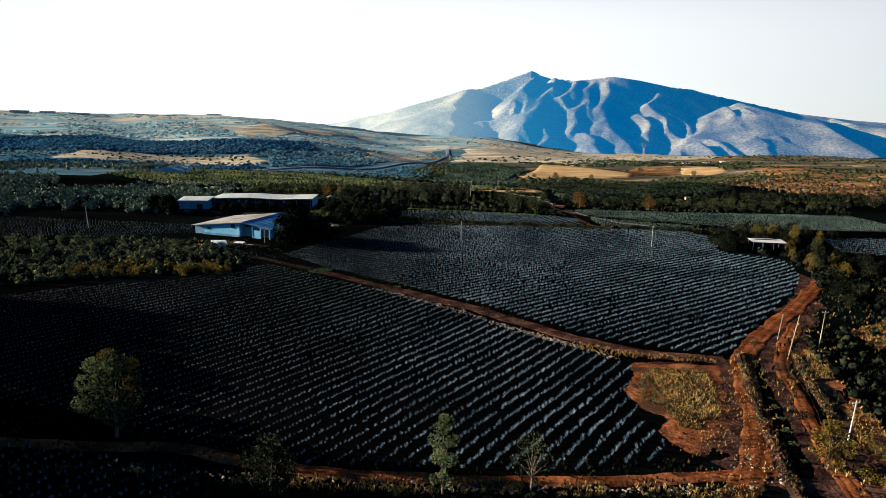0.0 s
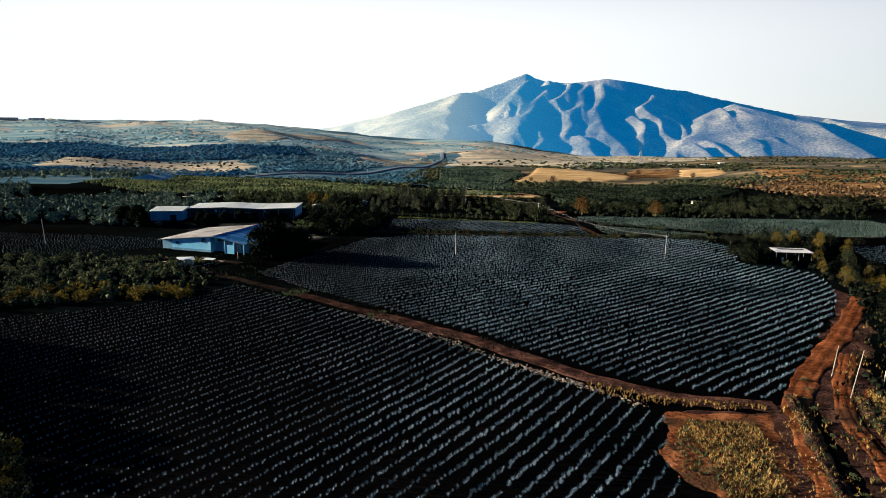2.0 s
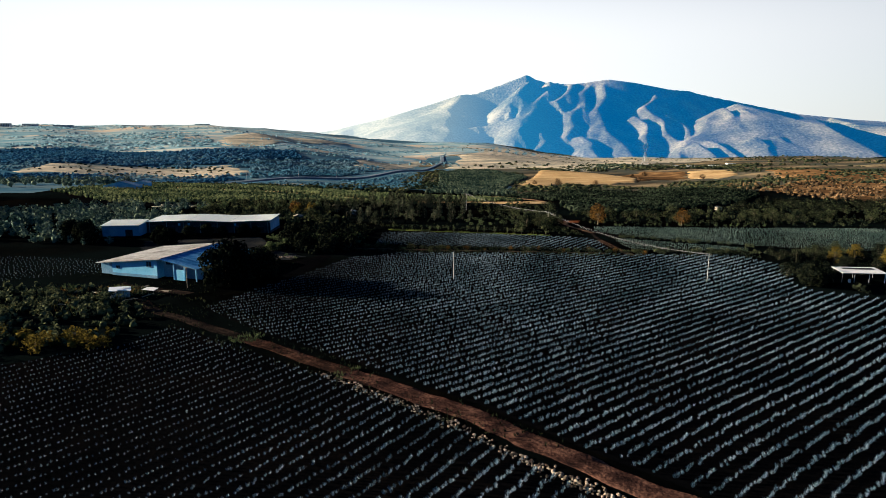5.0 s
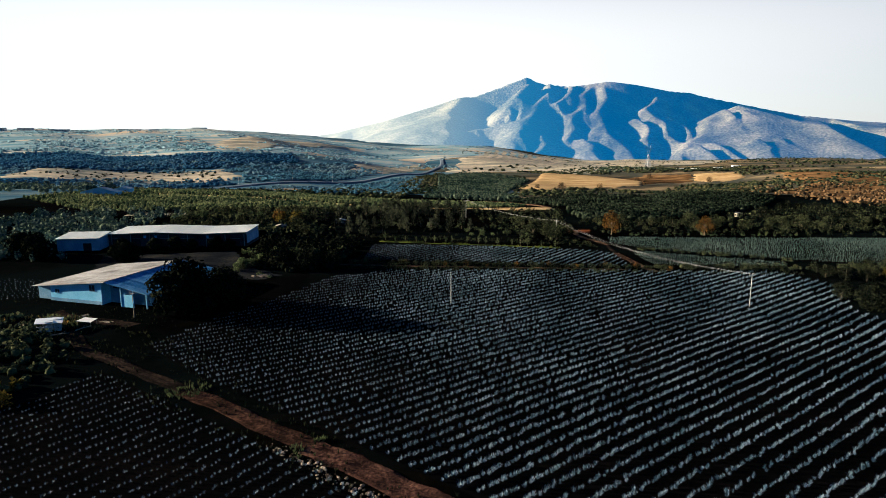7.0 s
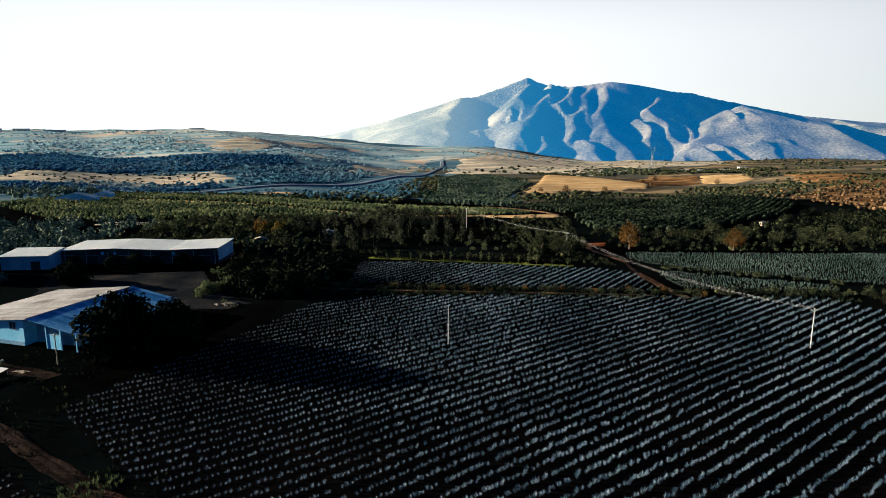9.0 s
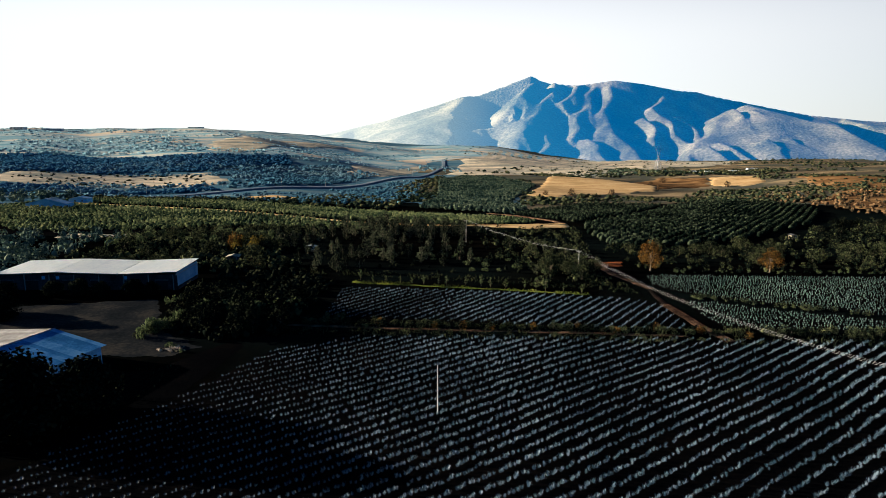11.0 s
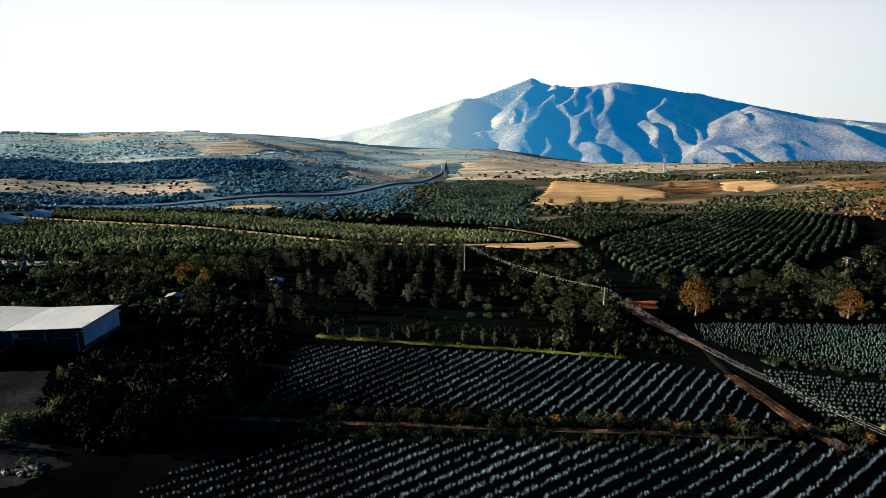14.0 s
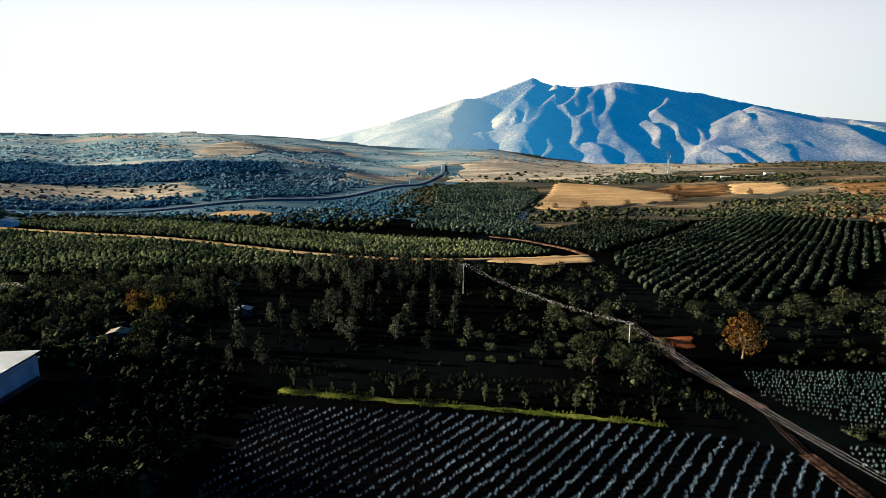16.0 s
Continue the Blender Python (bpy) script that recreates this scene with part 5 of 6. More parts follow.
strew(DARKS, [(134, 245), (128, 275), (150, 262), (190, 230), (240, 200), (240, 150), (150, 160), (112, 180), (122, 210)], 60, 0.8, 0.85, 5)
strew(DARKS, [(112, 285), (125, 272), (130, 292), (150, 292), (200, 322), (150, 326), (118, 322)], 30, 0.75, 0.75, 4)
strew(ROUND, [(66, 425), (100, 415), (240, 410), (260, 440), (130, 465), (70, 455)], 45, 0.8, 0.8, 5)
strew(DARKS, [(150, 470), (240, 442), (330, 470), (340, 540), (262, 585), (215, 545)], 50, 0.85, 0.85, 5)
strew(ROUND, [(46, 378), (54, 400), (48, 440), (20, 470), (30, 400)], 12, 0.8, 0.75, 4)
# pale shrubs brighten the hollow as sunlit foliage
strew(OLIVES, [(-165, 430), (-100, 440), (-88, 466), (-120, 482), (-165, 468)], 26, 1.5, 1.4, 4)
strew(RUST, [(-101, 432), (-97, 440), (-93, 434)], 4, 1.7, 1.6, 2.0)
along(OLIVES, [(-40, 331), (62, 327.5)], 13.0, 1.0, 0.75, 1.0)
strew(YELLOWS, [(-101, 430), (-97, 440), (-84, 436), (-86, 428)], 6, 1.2, 1.6, 3.0)
strew(YELLOWS, [(134, 232), (142, 250), (150, 245), (142, 225)], 5, 1.1, 1.2, 2.5)
along(SHRUB, [(-58, 331), (0, 330), (62, 327), (120, 326)], 2.0, 0.9, 0.85, 0.95)
along(SHRUB, [(-50, 324.5), (0, 324.5), (62, 321.5)], 3.6, 0.7, 0.7, 0.7)
along(SHRUB, BANK_A, 2.2, 0.45, 0.45, 0.6)
along(SHRUB, BANK_B, 2.2, 0.4, 0.5, 0.75)
along(SHRUB, [(-60, 86.5), (-20, 85.5), (30, 86), (44, 88)], 3.2, 0.8, 0.6, 0.6)
along(SHRUB, [(-70, 219), (-48, 208), (-20, 189)], 9.0, 0.6, 0.35, 0.4)
along(RUST, [(-20, 331), (10, 330), (40, 328), (75, 326)], 9, 1.5, 0.9, 1.0)
along(SAPLING, [(-34, 378), (-16, 375.5), (4, 372.5), (24, 369.5), (40, 366.5)], 4.2, 0.9, 0.9, 0.9)
strew(YELLOWS, [(62, 82), (60, 96), (66, 112), (70, 110), (72, 84)], 9, 0.6, 0.8, 2.2)
along(OLIVES, [(72, 156), (64, 130), (59, 112), (55, 98)], 4.5, 0.6, 0.5, 0.7)
along(OLIVES, [(76, 140), (72, 124), (67, 106)], 5.0, 0.5, 0.5, 0.7)

# ---- loose stones, straw and weeds
def blobs(count, seed):
    out = []
    for i in range(count):
        bm = bmesh.new()
        bmesh.ops.create_icosphere(bm, subdivisions=1, radius=0.5)
        r = np.random.default_rng(seed + i)
        bm.verts.ensure_lookup_table()
        v = np.array([x.co[:] for x in bm.verts]) * np.array([1, 0.8, 0.6]) * r.uniform(0.75, 1.2, (len(bm.verts), 1))
        out.append((v, np.array([[x.index for x in f.verts] for f in bm.faces])))
        bm.free()
    return out
STONES = blobs(4, 900)
def stones(line, count, spread, size, label, seed, raised=0.0, mat=M_STONE):
    r = np.random.default_rng(seed)
    c = sample(line, 0.5)
    k = r.integers(0, len(c), count)
    x, y = c[k, 0] + r.normal(0, spread, count), c[k, 1] + r.normal(0, spread, count)
    v, f = scatter(STONES, np.stack([x, y, land(x, y) + 0.18 + raised * r.random(count)], 1), r.uniform(size[0], size[1], count), r.uniform(0, 6.28, count))
    return tagged(new("field_stones", mesh_from("field_stones", v, f, mat)), label, "stones", kind="stuff")
for i, bank in enumerate((BANK_A, BANK_B, BANK_C)):
    stones(bank, 420 - 110 * i, 0.5, (0.25, 0.75), "tumbled earth clods heaped along the bank", 470 + i, 0.7, M_TRODDEN)
stones([(-30, 196), (-4, 177), (14, 158.5), (27, 148.5), (36, 141)], 480, 0.7, (0.2, 0.75), "pale stones cleared along the farm track", 41)
stones([(10, 163), (27, 149)], 90, 0.5, (0.4, 0.95), "heap of pale stones beside the farm track", 45)
stones([(-40, 87.5), (0, 86.5), (40, 88.5), (52, 93)], 260, 0.6, (0.3, 0.8), "tumbled dry stone wall along the headland", 42)
stones([(43, 95), (47, 97.5), (49, 95)], 45, 1.0, (0.2, 0.6), "heap of pale stones at the track's bend", 43)
stones([(36, 121), (42, 126), (48, 131), (50, 120), (44, 110), (39, 106), (41, 101)], 420, 3.0, (0.15, 0.5), "crumbled red earth clods on the dry patch", 46, 0.05, M_TRACK)
stones([(60, 130), (57, 115), (53, 100), (50, 92)], 90, 0.8, (0.15, 0.5), "stones along the hedge bank", 44)

def tuft(seed, blades=9, height=0.7):
    r = np.random.default_rng(seed)
    v, f = [], []
    for i in range(blades):
        a, t, h = r.uniform(0, 6.28), r.uniform(0.1, 0.7), height * r.uniform(0.6, 1.2)
        c, s = math.cos(a), math.sin(a)
        b = len(v)
        v += [(-0.07 * s, 0.07 * c, 0), (0.07 * s, -0.07 * c, 0), (h * t * c, h * t * s, h)]
        f.append((b, b + 1, b + 2))
    return np.array(v), np.array(f)
TUFTS = [tuft(700 + i) for i in range(5)]
def tufts(poly, count, size, mat, label, seed, name="dry_grass"):
    r = np.random.default_rng(seed)
    xs, ys = [p[0] for p in poly], [p[1] for p in poly]
    x, y = r.uniform(min(xs), max(xs), count * 4), r.uniform(min(ys), max(ys), count * 4)
    n = np.array([noise.noise((a * 0.12, b * 0.12, seed)) for a, b in zip(x, y)])
    keep = inside(poly, x, y) & (n > -0.2)
    x, y = x[keep][:count], y[keep][:count]
    v, f = scatter(TUFTS, np.stack([x, y, land(x, y) + 0.05], 1), r.uniform(size[0], size[1], len(x)), r.uniform(0, 6.28, len(x)))
    return tagged(new(name, mesh_from(name, v, f, mat)), label, "grass", kind="stuff")
tufts([(37, 129), (41, 136), (53, 135), (52, 127), (48, 113), (44, 107), (39, 108), (38, 117), (34.5, 119)], 1500, (0.45, 1.15), M_STRAW, "dry yellow grass tufts beside the field", 51)
tufts([(37, 129), (41, 136), (53, 135), (52, 127), (48, 113), (44, 107), (39, 108), (38, 117), (34.5, 119)], 700, (0.45, 1.0), M_OLIVE, "dull green weeds among the dry grass", 52, "weeds")
thicket([(37, 129), (41, 136), (53, 135), (52, 127), (48, 113), (44, 107), (39, 108), (38, 117), (34.5, 119)], 80, 191, "olive hummocks of dry weeds beside the field", (0.08, 0.22), M_OLIVE)
thicket([(37, 129), (39, 131), (50, 128), (46, 113), (40, 110), (38, 117), (34.5, 119)], 95, 192, "yellowing hummocks of dry weeds beside the field", (0.08, 0.24), M_YELLOW)
tufts([(83, 152), (88, 152), (78, 128), (74, 128)], 700, (0.4, 1.0), M_STRAW, "dry yellow grass on the lane's bank", 53)
tufts([(104, 168), (118, 176), (125, 172), (112, 152), (102, 154)], 600, (0.5, 1.1), M_STRAW, "dry yellow grass behind the earth track", 54)
tufts([(68, 104), (74, 120), (80, 126), (74, 100), (68, 88)], 500, (0.4, 1.0), M_STRAW, "dry yellow grass beside the lane", 55)
tufts([(-40, 84), (44, 86), (44, 90), (-40, 87)], 700, (0.5, 1.2), M_STRAW, "dry grass along the headland wall", 56)
tufts([(-36, 379.5), (0, 372.5), (42, 364.5), (42, 361.8), (0, 368.8), (-36, 374)], 900, (0.5, 1.0), M_GREEN, "fresh green grass blades on the strip", 57, "green_grass")
tufts([(28, 146), (40, 141), (58, 140), (58, 143), (40, 145), (26, 152)], 260, (0.5, 1.2), M_STRAW, "dry grass along the farm track", 58)
drape("dry_patch", [(82.5, 152), (88, 153), (79, 127), (73.5, 127)], 1.0, 0.07, M_DRYGRASS, "dry grass bank beside the lane", ragged=0.5)
drape("dry_patch", [(104, 168), (118, 176), (125, 172), (112, 152), (102, 154)], 1.0, 0.07, M_DRYGRASS, "dry grass clearing beside the track", ragged=0.5)
drape("dry_patch", [(66, 86), (68, 104), (74, 120), (80, 126), (74, 100), (70, 84)], 1.0, 0.07, M_DRYGRASS, "dry grass verge beside the lane", ragged=0.5)
drape("dry_patch", [(55, 417), (66, 418), (63, 407), (54, 408)], 1.0, 0.1, M_TRACK, "bare dry patch at the path's bend", ragged=0.5)

for i, bank in enumerate((BANK_A, BANK_B)):
    strip = [(x - 0.9, y) for x, y in bank] + [(x + 0.7, y) for x, y in bank[::-1]]
    tufts(strip, 700, (0.7, 1.5), M_STRAW, "dry grass hanging over the bank", 480 + i)
    tufts(strip, 500, (0.7, 1.5), M_OLIVE, "olive weeds on the bank", 490 + i, "weeds")
RIGHT_SIDE = [(60, 80), (56, 96), (64, 125), (72, 145), (92, 172), (118, 206), (132, 240), (160, 240), (160, 80)]
tufts(RIGHT_SIDE, 2600, (0.7, 2.0), M_LEAF, "dark weeds and low brush along the earth tracks", 61, "weeds")
tufts(RIGHT_SIDE, 1100, (0.6, 1.6), M_STRAW, "straw-coloured grass along the earth tracks", 62)
tufts([(36, 96), (60, 141), (70, 150), (66, 126), (50, 92), (36, 88)], 500, (0.4, 1.0), M_STRAW, "straw-coloured grass between the tracks", 63)
tufts([(-56, 215), (-50, 220), (-46, 216), (-52, 211)], 90, (0.6, 1.3), M_OLIVE, "weeds grown over the farm track", 531, "weeds")
tufts([(-27, 195), (-21, 199), (-17, 195), (-23, 191)], 90, (0.6, 1.3), M_OLIVE, "weeds grown over the farm track", 532, "weeds")
tufts([(-96, 262), (-62, 240), (-22, 200), (2, 182), (22, 164), (0, 172), (-26, 190), (-56, 210), (-80, 226), (-110, 240)], 1300, (0.5, 1.3), M_LEAF, "low weeds along the farm track", 64, "weeds")
tufts([(-130, 262), (-86, 258), (-62, 248), (-60, 300), (-74, 298), (-128, 290)], 700, (0.4, 0.9), M_LEAF, "weeds round the farmhouse", 65, "weeds")
tufts([(-130, 86), (-40, 82), (36, 84), (36, 97), (-26, 91), (-60, 101), (-130, 116)], 1700, (0.5, 1.3), M_LEAF, "weeds along the headland track", 66, "weeds")
tufts([(-60, 322), (0, 321), (62, 318), (120, 318), (120, 333), (60, 331), (0, 334), (-60, 337)], 1500, (0.6, 1.5), M_LEAF, "weeds along the shrub line", 67, "weeds")
tufts([(44, 370), (58, 364), (57, 378), (52, 394), (40, 430)], 400, (0.6, 1.5), M_LEAF, "weeds beside the red path", 68, "weeds")
# pale blades stand for the sunlit tops of the thicket
tufts([(-67, 334), (-44, 335.5), (-44, 339), (-66, 338)], 200, (1.2, 2.6), M_OLIVE, "tall grass painted pale for the thicket's sunlit tops", 70, "tall_grass")
tufts([(-60, 388), (-30, 384), (44, 369), (50, 380), (0, 388), (-60, 398)], 700, (0.6, 1.5), M_LEAF, "weeds at the grove's edge", 69, "weeds")

# ---------------------------------------------------------------- buildings
def slab(bm, corners, thick=0.1):
    """A thick flat sheet between four corners."""
    vs = [bm.verts.new(Vector(p)) for p in corners] + [bm.verts.new(Vector(p) - Vector((0, 0, thick))) for p in corners]
    for q in ((0, 1, 2, 3), (7, 6, 5, 4), (0, 4, 5, 1), (1, 5, 6, 2), (2, 6, 7, 3), (3, 7, 4, 0)):
        bm.faces.new([vs[i] for i in q])
    bmesh.ops.recalc_face_normals(bm, faces=bm.faces)
    return bm

def lerp(a, b, t):
    return tuple(p + (q - p) * t for p, q in zip(a, b))

def corrugated(root, name, e0, e1, r1, r0, count, mat, label=""):
    """Roof sheets side by side from the eave e0-e1 to the ridge r0-r1, each its own piece, lapping a little."""
    roof = part(name, slab(bmesh.new(), [lerp(e0, r0, 0.0), e1, r1, r0], 0.06), mat, root, label)
    for i in range(count):
        a, b = i / count, (i + 0.985) / count
        up = 0.03 + 0.012 * (i % 2)
        q = [lerp(e0, e1, a), lerp(e0, e1, b), lerp(r0, r1, b), lerp(r0, r1, a)]
        bm = bmesh.new()
        low, high = [], []
        for k in range(9):                              # one folded sheet
            lift = Vector((0, 0, up + 0.012 * (k % 2)))
            low.append(bm.verts.new(Vector(lerp(q[0], q[1], k / 8)) + lift)); high.append(bm.verts.new(Vector(lerp(q[3], q[2], k / 8)) + lift))
        for k in range(8):
            bm.faces.new((low[k], low[k + 1], high[k + 1], high[k]))
        bmesh.ops.solidify(bm, geom=bm.faces[:], thickness=0.015)
        part("roof_sheet", bm, mat, roof)
    return roof

def prism(bm, outline, y0, y1):
    """A wall of the outline (x, z) between y0 and y1."""
    a = [bm.verts.new((x, y0, z)) for x, z in outline]
    b = [bm.verts.new((x, y1, z)) for x, z in outline]
    bm.faces.new(a); bm.faces.new(b[::-1])
    for i in range(len(a)):
        j = (i + 1) % len(a)
        bm.faces.new((a[i], b[i], b[j], a[j]))
    bmesh.ops.recalc_face_normals(bm, faces=bm.faces)
    return bm

def window(root, x, y, z, w, h, name="window"):
    """A framed window on a wall that faces -y."""
    bm = bmesh.new()
    for b in ((x - w / 2 - 0.08, x + w / 2 + 0.08, z + h, z + h + 0.1), (x - w / 2 - 0.12, x + w / 2 + 0.12, z - 0.12, z), (x - w / 2 - 0.08, x - w / 2, z, z + h), (x + w / 2, x + w / 2 + 0.08, z, z + h), (x - 0.03, x + 0.03, z, z + h)):
        box(bm, b[0], b[1], y - 0.1, y + 0.02, b[2], b[3])
    win = part(name, bm, M_GREYWALL, root, "grey window frame")
    part("pane", box(bmesh.new(), x - w / 2, x + w / 2, y - 0.03, y - 0.005, z, z + h), M_GLASS, win, "dark glass pane")
    return win

# farmhouse: x along the front, y to the back, ridge above x = 0
house = tagged(new("farmhouse"), "limewashed farm building with a low sheet roof, blue shade in its walls", "farmhouse")
house.matrix_basis = pose(-99.6, 272.6, 0.8, 0, 0, -14.7)
def eave(x):
    return 6.9 + (0.108 * x if x < 0 else -0.165 * x)
part("front_wall", prism(bmesh.new(), [(-20.5, -0.6), (-2, -0.6), (-2, eave(-2) - 0.25), (-20.5, eave(-20.5) - 0.25)], 0, 0.3), M_BLUEWALL, house, "pale painted front wall with blue shade in its colour")
part("side_wall", prism(bmesh.new(), [(-26, -0.6), (-20.5, -0.6), (-20.5, eave(-20.5) - 0.25), (-26, eave(-26) - 0.25)], 0.8, 1.1), M_GREYWALL, house, "set-back wall bay in darker blue-grey")
part("plinth", box(bmesh.new(), -20.6, -2, -0.12, 0.0, -0.6, 1.0), M_GREYWALL, house, "grey plinth")
part("porch_wall", prism(bmesh.new(), [(-2, -0.6), (13.6, -0.6), (13.6, eave(13.6) - 0.25), (0, eave(0) - 0.25), (-2, eave(-2) - 0.25)], 3.2, 3.5), M_GREYWALL, house, "wall inside the porch, its shade in the blue-grey colour")
part("back_wall", prism(bmesh.new(), [(-26, -0.6), (13.6, -0.6), (13.6, eave(13.6) - 0.25), (0, eave(0) - 0.25), (-26, eave(-26) - 0.25)], 31.0, 31.3), M_WHITE, house)
part("end_wall", box(bmesh.new(), 13.3, 13.6, 3.5, 31.0, -0.6, eave(13.6) - 0.28), M_WHITE, house, "limewashed end wall with blue shade in its colour")
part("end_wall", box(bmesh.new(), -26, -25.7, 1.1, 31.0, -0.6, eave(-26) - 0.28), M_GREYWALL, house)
part("partition", box(bmesh.new(), -2.3, -2, 0.3, 3.2, -0.6, eave(-2) - 0.3), M_WHITE, house)
# darker band along the lower end wall
part("plinth", box(bmesh.new(), 13.6, 13.72, 3.5, 31.0, -0.6, 2.3), M_DARKWALL, house, "dark band along the wall's foot")
for x in (4.6, 8.8, 13.3):
    part("porch_post", box(bmesh.new(), x - 0.18, x + 0.18, 0, 0.36, -0.6, eave(x) - 0.3, 0.03), M_WHITE, house)
part("porch_panel", box(bmesh.new(), 4.8, 8.6, 0.1, 0.25, -0.6, 3.6), M_BLUEWALL, house, "pale blue panel closing the porch")
part("porch_beam", prism(bmesh.new(), [(-2, eave(-2) - 0.6), (0, eave(0) - 0.6), (13.6, eave(13.6) - 0.6), (13.6, eave(13.6) - 0.28), (0, eave(0) - 0.28), (-2, eave(-2) - 0.28)], 0, 0.3), M_GREYWALL, house)
part("floor", box(bmesh.new(), -2, 13.6, -0.4, 3.2, -0.6, -0.1), M_YARD, house)
window(house, -18.0, 0, 2.5, 1.5, 1.0)
window(house, -5.2, 0, 3.9, 1.9, 1.7)
window(house, 0.8, 3.2, 4.3, 3.4, 1.5)
part("door", box(bmesh.new(), 2.6, 3.8, 3.1, 3.2, -0.1, 2.1), M_DARK, house, "dark door in the porch")
corrugated(house, "roof", (-27, -0.8, eave(-27)), (-27, 32.0, eave(-27)), (0, 32.0, eave(0)), (0, -0.8, eave(0)), 24, M_ROOF, "sunlit weathered roof slope")
corrugated(house, "roof", (14.5, 32.0, eave(14.5)), (14.5, -0.8, eave(14.5)), (0, -0.8, eave(0)), (0, 32.0, eave(0)), 24, M_ROOFBLUE, "shaded roof slope with patched sheets, blue shade in their colour")
bm = bmesh.new(); rod(bm, (0, -0.9, eave(0) + 0.06), (0, 32.1, eave(0) + 0.06), 0.16, seg=6); part("ridge_cap", bm, M_STEEL, house)

# long shed with three roof bays
barn = tagged(new("barn"), "long shed with a dazzling white three-bay sheet roof", "barn")
barn.matrix_basis = pose(-150, 360.0, 1.2, 0, 0, 2.6)
B = [(0, 5.6), (20, 6.3), (40, 5.7), (59.5, 6.4)]
# dark wall in place of the shade inside the open front
part("front_wall", box(bmesh.new(), 0.4, 59, 0.9, 1.2, -0.8, 5.3), M_DARKWALL, barn, "front wall painted dark for the shaded open front")
part("back_wall", box(bmesh.new(), 0.4, 59, 18.2, 18.5, -0.8, 5.3), M_GREYWALL, barn)
part("end_wall", prism(bmesh.new(), [(58.7, -0.8), (59, -0.8), (59, 6.1), (58.7, 6.1)], 1.2, 18.2), M_GREYWALL, barn, "limewashed end wall with blue shade in its colour")
# dark band added where bushes would hide the wall's foot
part("plinth", box(bmesh.new(), 59.0, 59.12, 1.2, 18.2, -0.8, 1.4), M_DARKWALL, barn, "dark band along the wall's foot")
part("end_wall", prism(bmesh.new(), [(0.4, -0.8), (0.7, -0.8), (0.7, 5.3), (0.4, 5.3)], 1.2, 18.2), M_WHITE, barn)
for (x0, z0), (x1, z1) in zip(B, B[1:]):
    corrugated(barn, "roof", (x0 + 0.12, 0, z0), (x1 - 0.12, 0, z1), (x1 - 0.12, 19.3, z1 + 0.5), (x0 + 0.12, 19.3, z0 + 0.5), 16, M_ROOFWHITE, "white sheet roof bay")
for x in (0.4, 20, 40, 59):
    part("gutter", box(bmesh.new(), x - 0.1, x + 0.1, 0.1, 19.1, 5.2, 5.5), M_STEEL, barn)
for x in (4, 12, 24, 33, 44, 54):
    d = part("gate", box(bmesh.new(), x - 1.9, x + 1.9, 0.82, 0.9, -0.5, 3.4), M_DARK, barn, "dark sliding gate")
    part("rail", box(bmesh.new(), x - 2.2, x + 2.2, 0.74, 0.86, 3.42, 3.55), M_STEEL, d)
for x in (15.8, 20.4, 42.3):
    part("sign", box(bmesh.new(), x - 0.55, x + 0.55, 0.8, 0.9, 3.7, 4.8, 0.03), M_WHITE, barn, "small white wall sign")
for x in range(2, 60, 8):
    part("post", box(bmesh.new(), x - 0.12, x + 0.12, 0.2, 0.44, -0.8, 5.4), M_STEEL, barn)

annex = tagged(new("shed"), "smaller shed with a pale sheet roof, blue shade in its walls", "shed")
annex.matrix_basis = pose(-165, 349.0, 1.2, 0, 0, 8)
part("wall", box(bmesh.new(), 0.3, 16.7, 0.8, 12.2, -0.8, 5.0), M_GREYWALL, annex)
part("gate", box(bmesh.new(), 10.4, 13.6, 0.7, 0.8, -0.5, 3.2), M_DARK, annex)
corrugated(annex, "roof", (0, 0, 5.3), (17, 0, 5.3), (17, 13, 6.2), (0, 13, 6.2), 9, M_ROOFWHITE)

def small_shed(x, y, turn, w, d, h, wall, roof, label, z=0.0):
    ob = tagged(new("shed"), label, "shed")
    ob.matrix_basis = pose(x, y, float(land(x, y)) + z, 0, 0, turn)
    part("wall", prism(bmesh.new(), [(0, -0.6), (w, -0.6), (w, h), (w / 2, h + 0.12 * w), (0, h)], 0, d), wall, ob)
    part("roof", slab(bmesh.new(), [(-0.4, -0.4, h - 0.03), (w / 2, -0.4, h + 0.12 * w + 0.08), (w / 2, d + 0.4, h + 0.12 * w + 0.08), (-0.4, d + 0.4, h - 0.03)], 0.07), roof, ob)
    part("roof", slab(bmesh.new(), [(w / 2, -0.4, h + 0.12 * w + 0.08), (w + 0.4, -0.4, h - 0.03), (w + 0.4, d + 0.4, h - 0.03), (w / 2, d + 0.4, h + 0.12 * w + 0.08)], 0.07), roof, ob)
    part("door", box(bmesh.new(), w * 0.3, w * 0.3 + 1.0, -0.08, -0.01, 0, 2.0), M_DARK, ob)
    window(ob, w * 0.72, 0, 1.0, 0.9, 0.9)
    return ob
small_shed(-92, 408, 10, 4.6, 3.6, 2.0, M_DARKWALL, M_WOODPOST, "small dark hut with a pale roof under trees")
small_shed(-67, 433, 4, 4.8, 3, 2.2, M_DARKWALL, M_STEEL, "small hut with a grey roof in the grove")
small_shed(-83, 467, 4, 4.4, 3, 2.2, M_DARKWALL, M_WOODPOST, "small dark hut with a pale roof at the grove's far edge")
small_shed(-300, 584, 0, 29, 8, 3.2, M_WHITE, M_ROOF, "long low shed with a white roof beside the orchard")
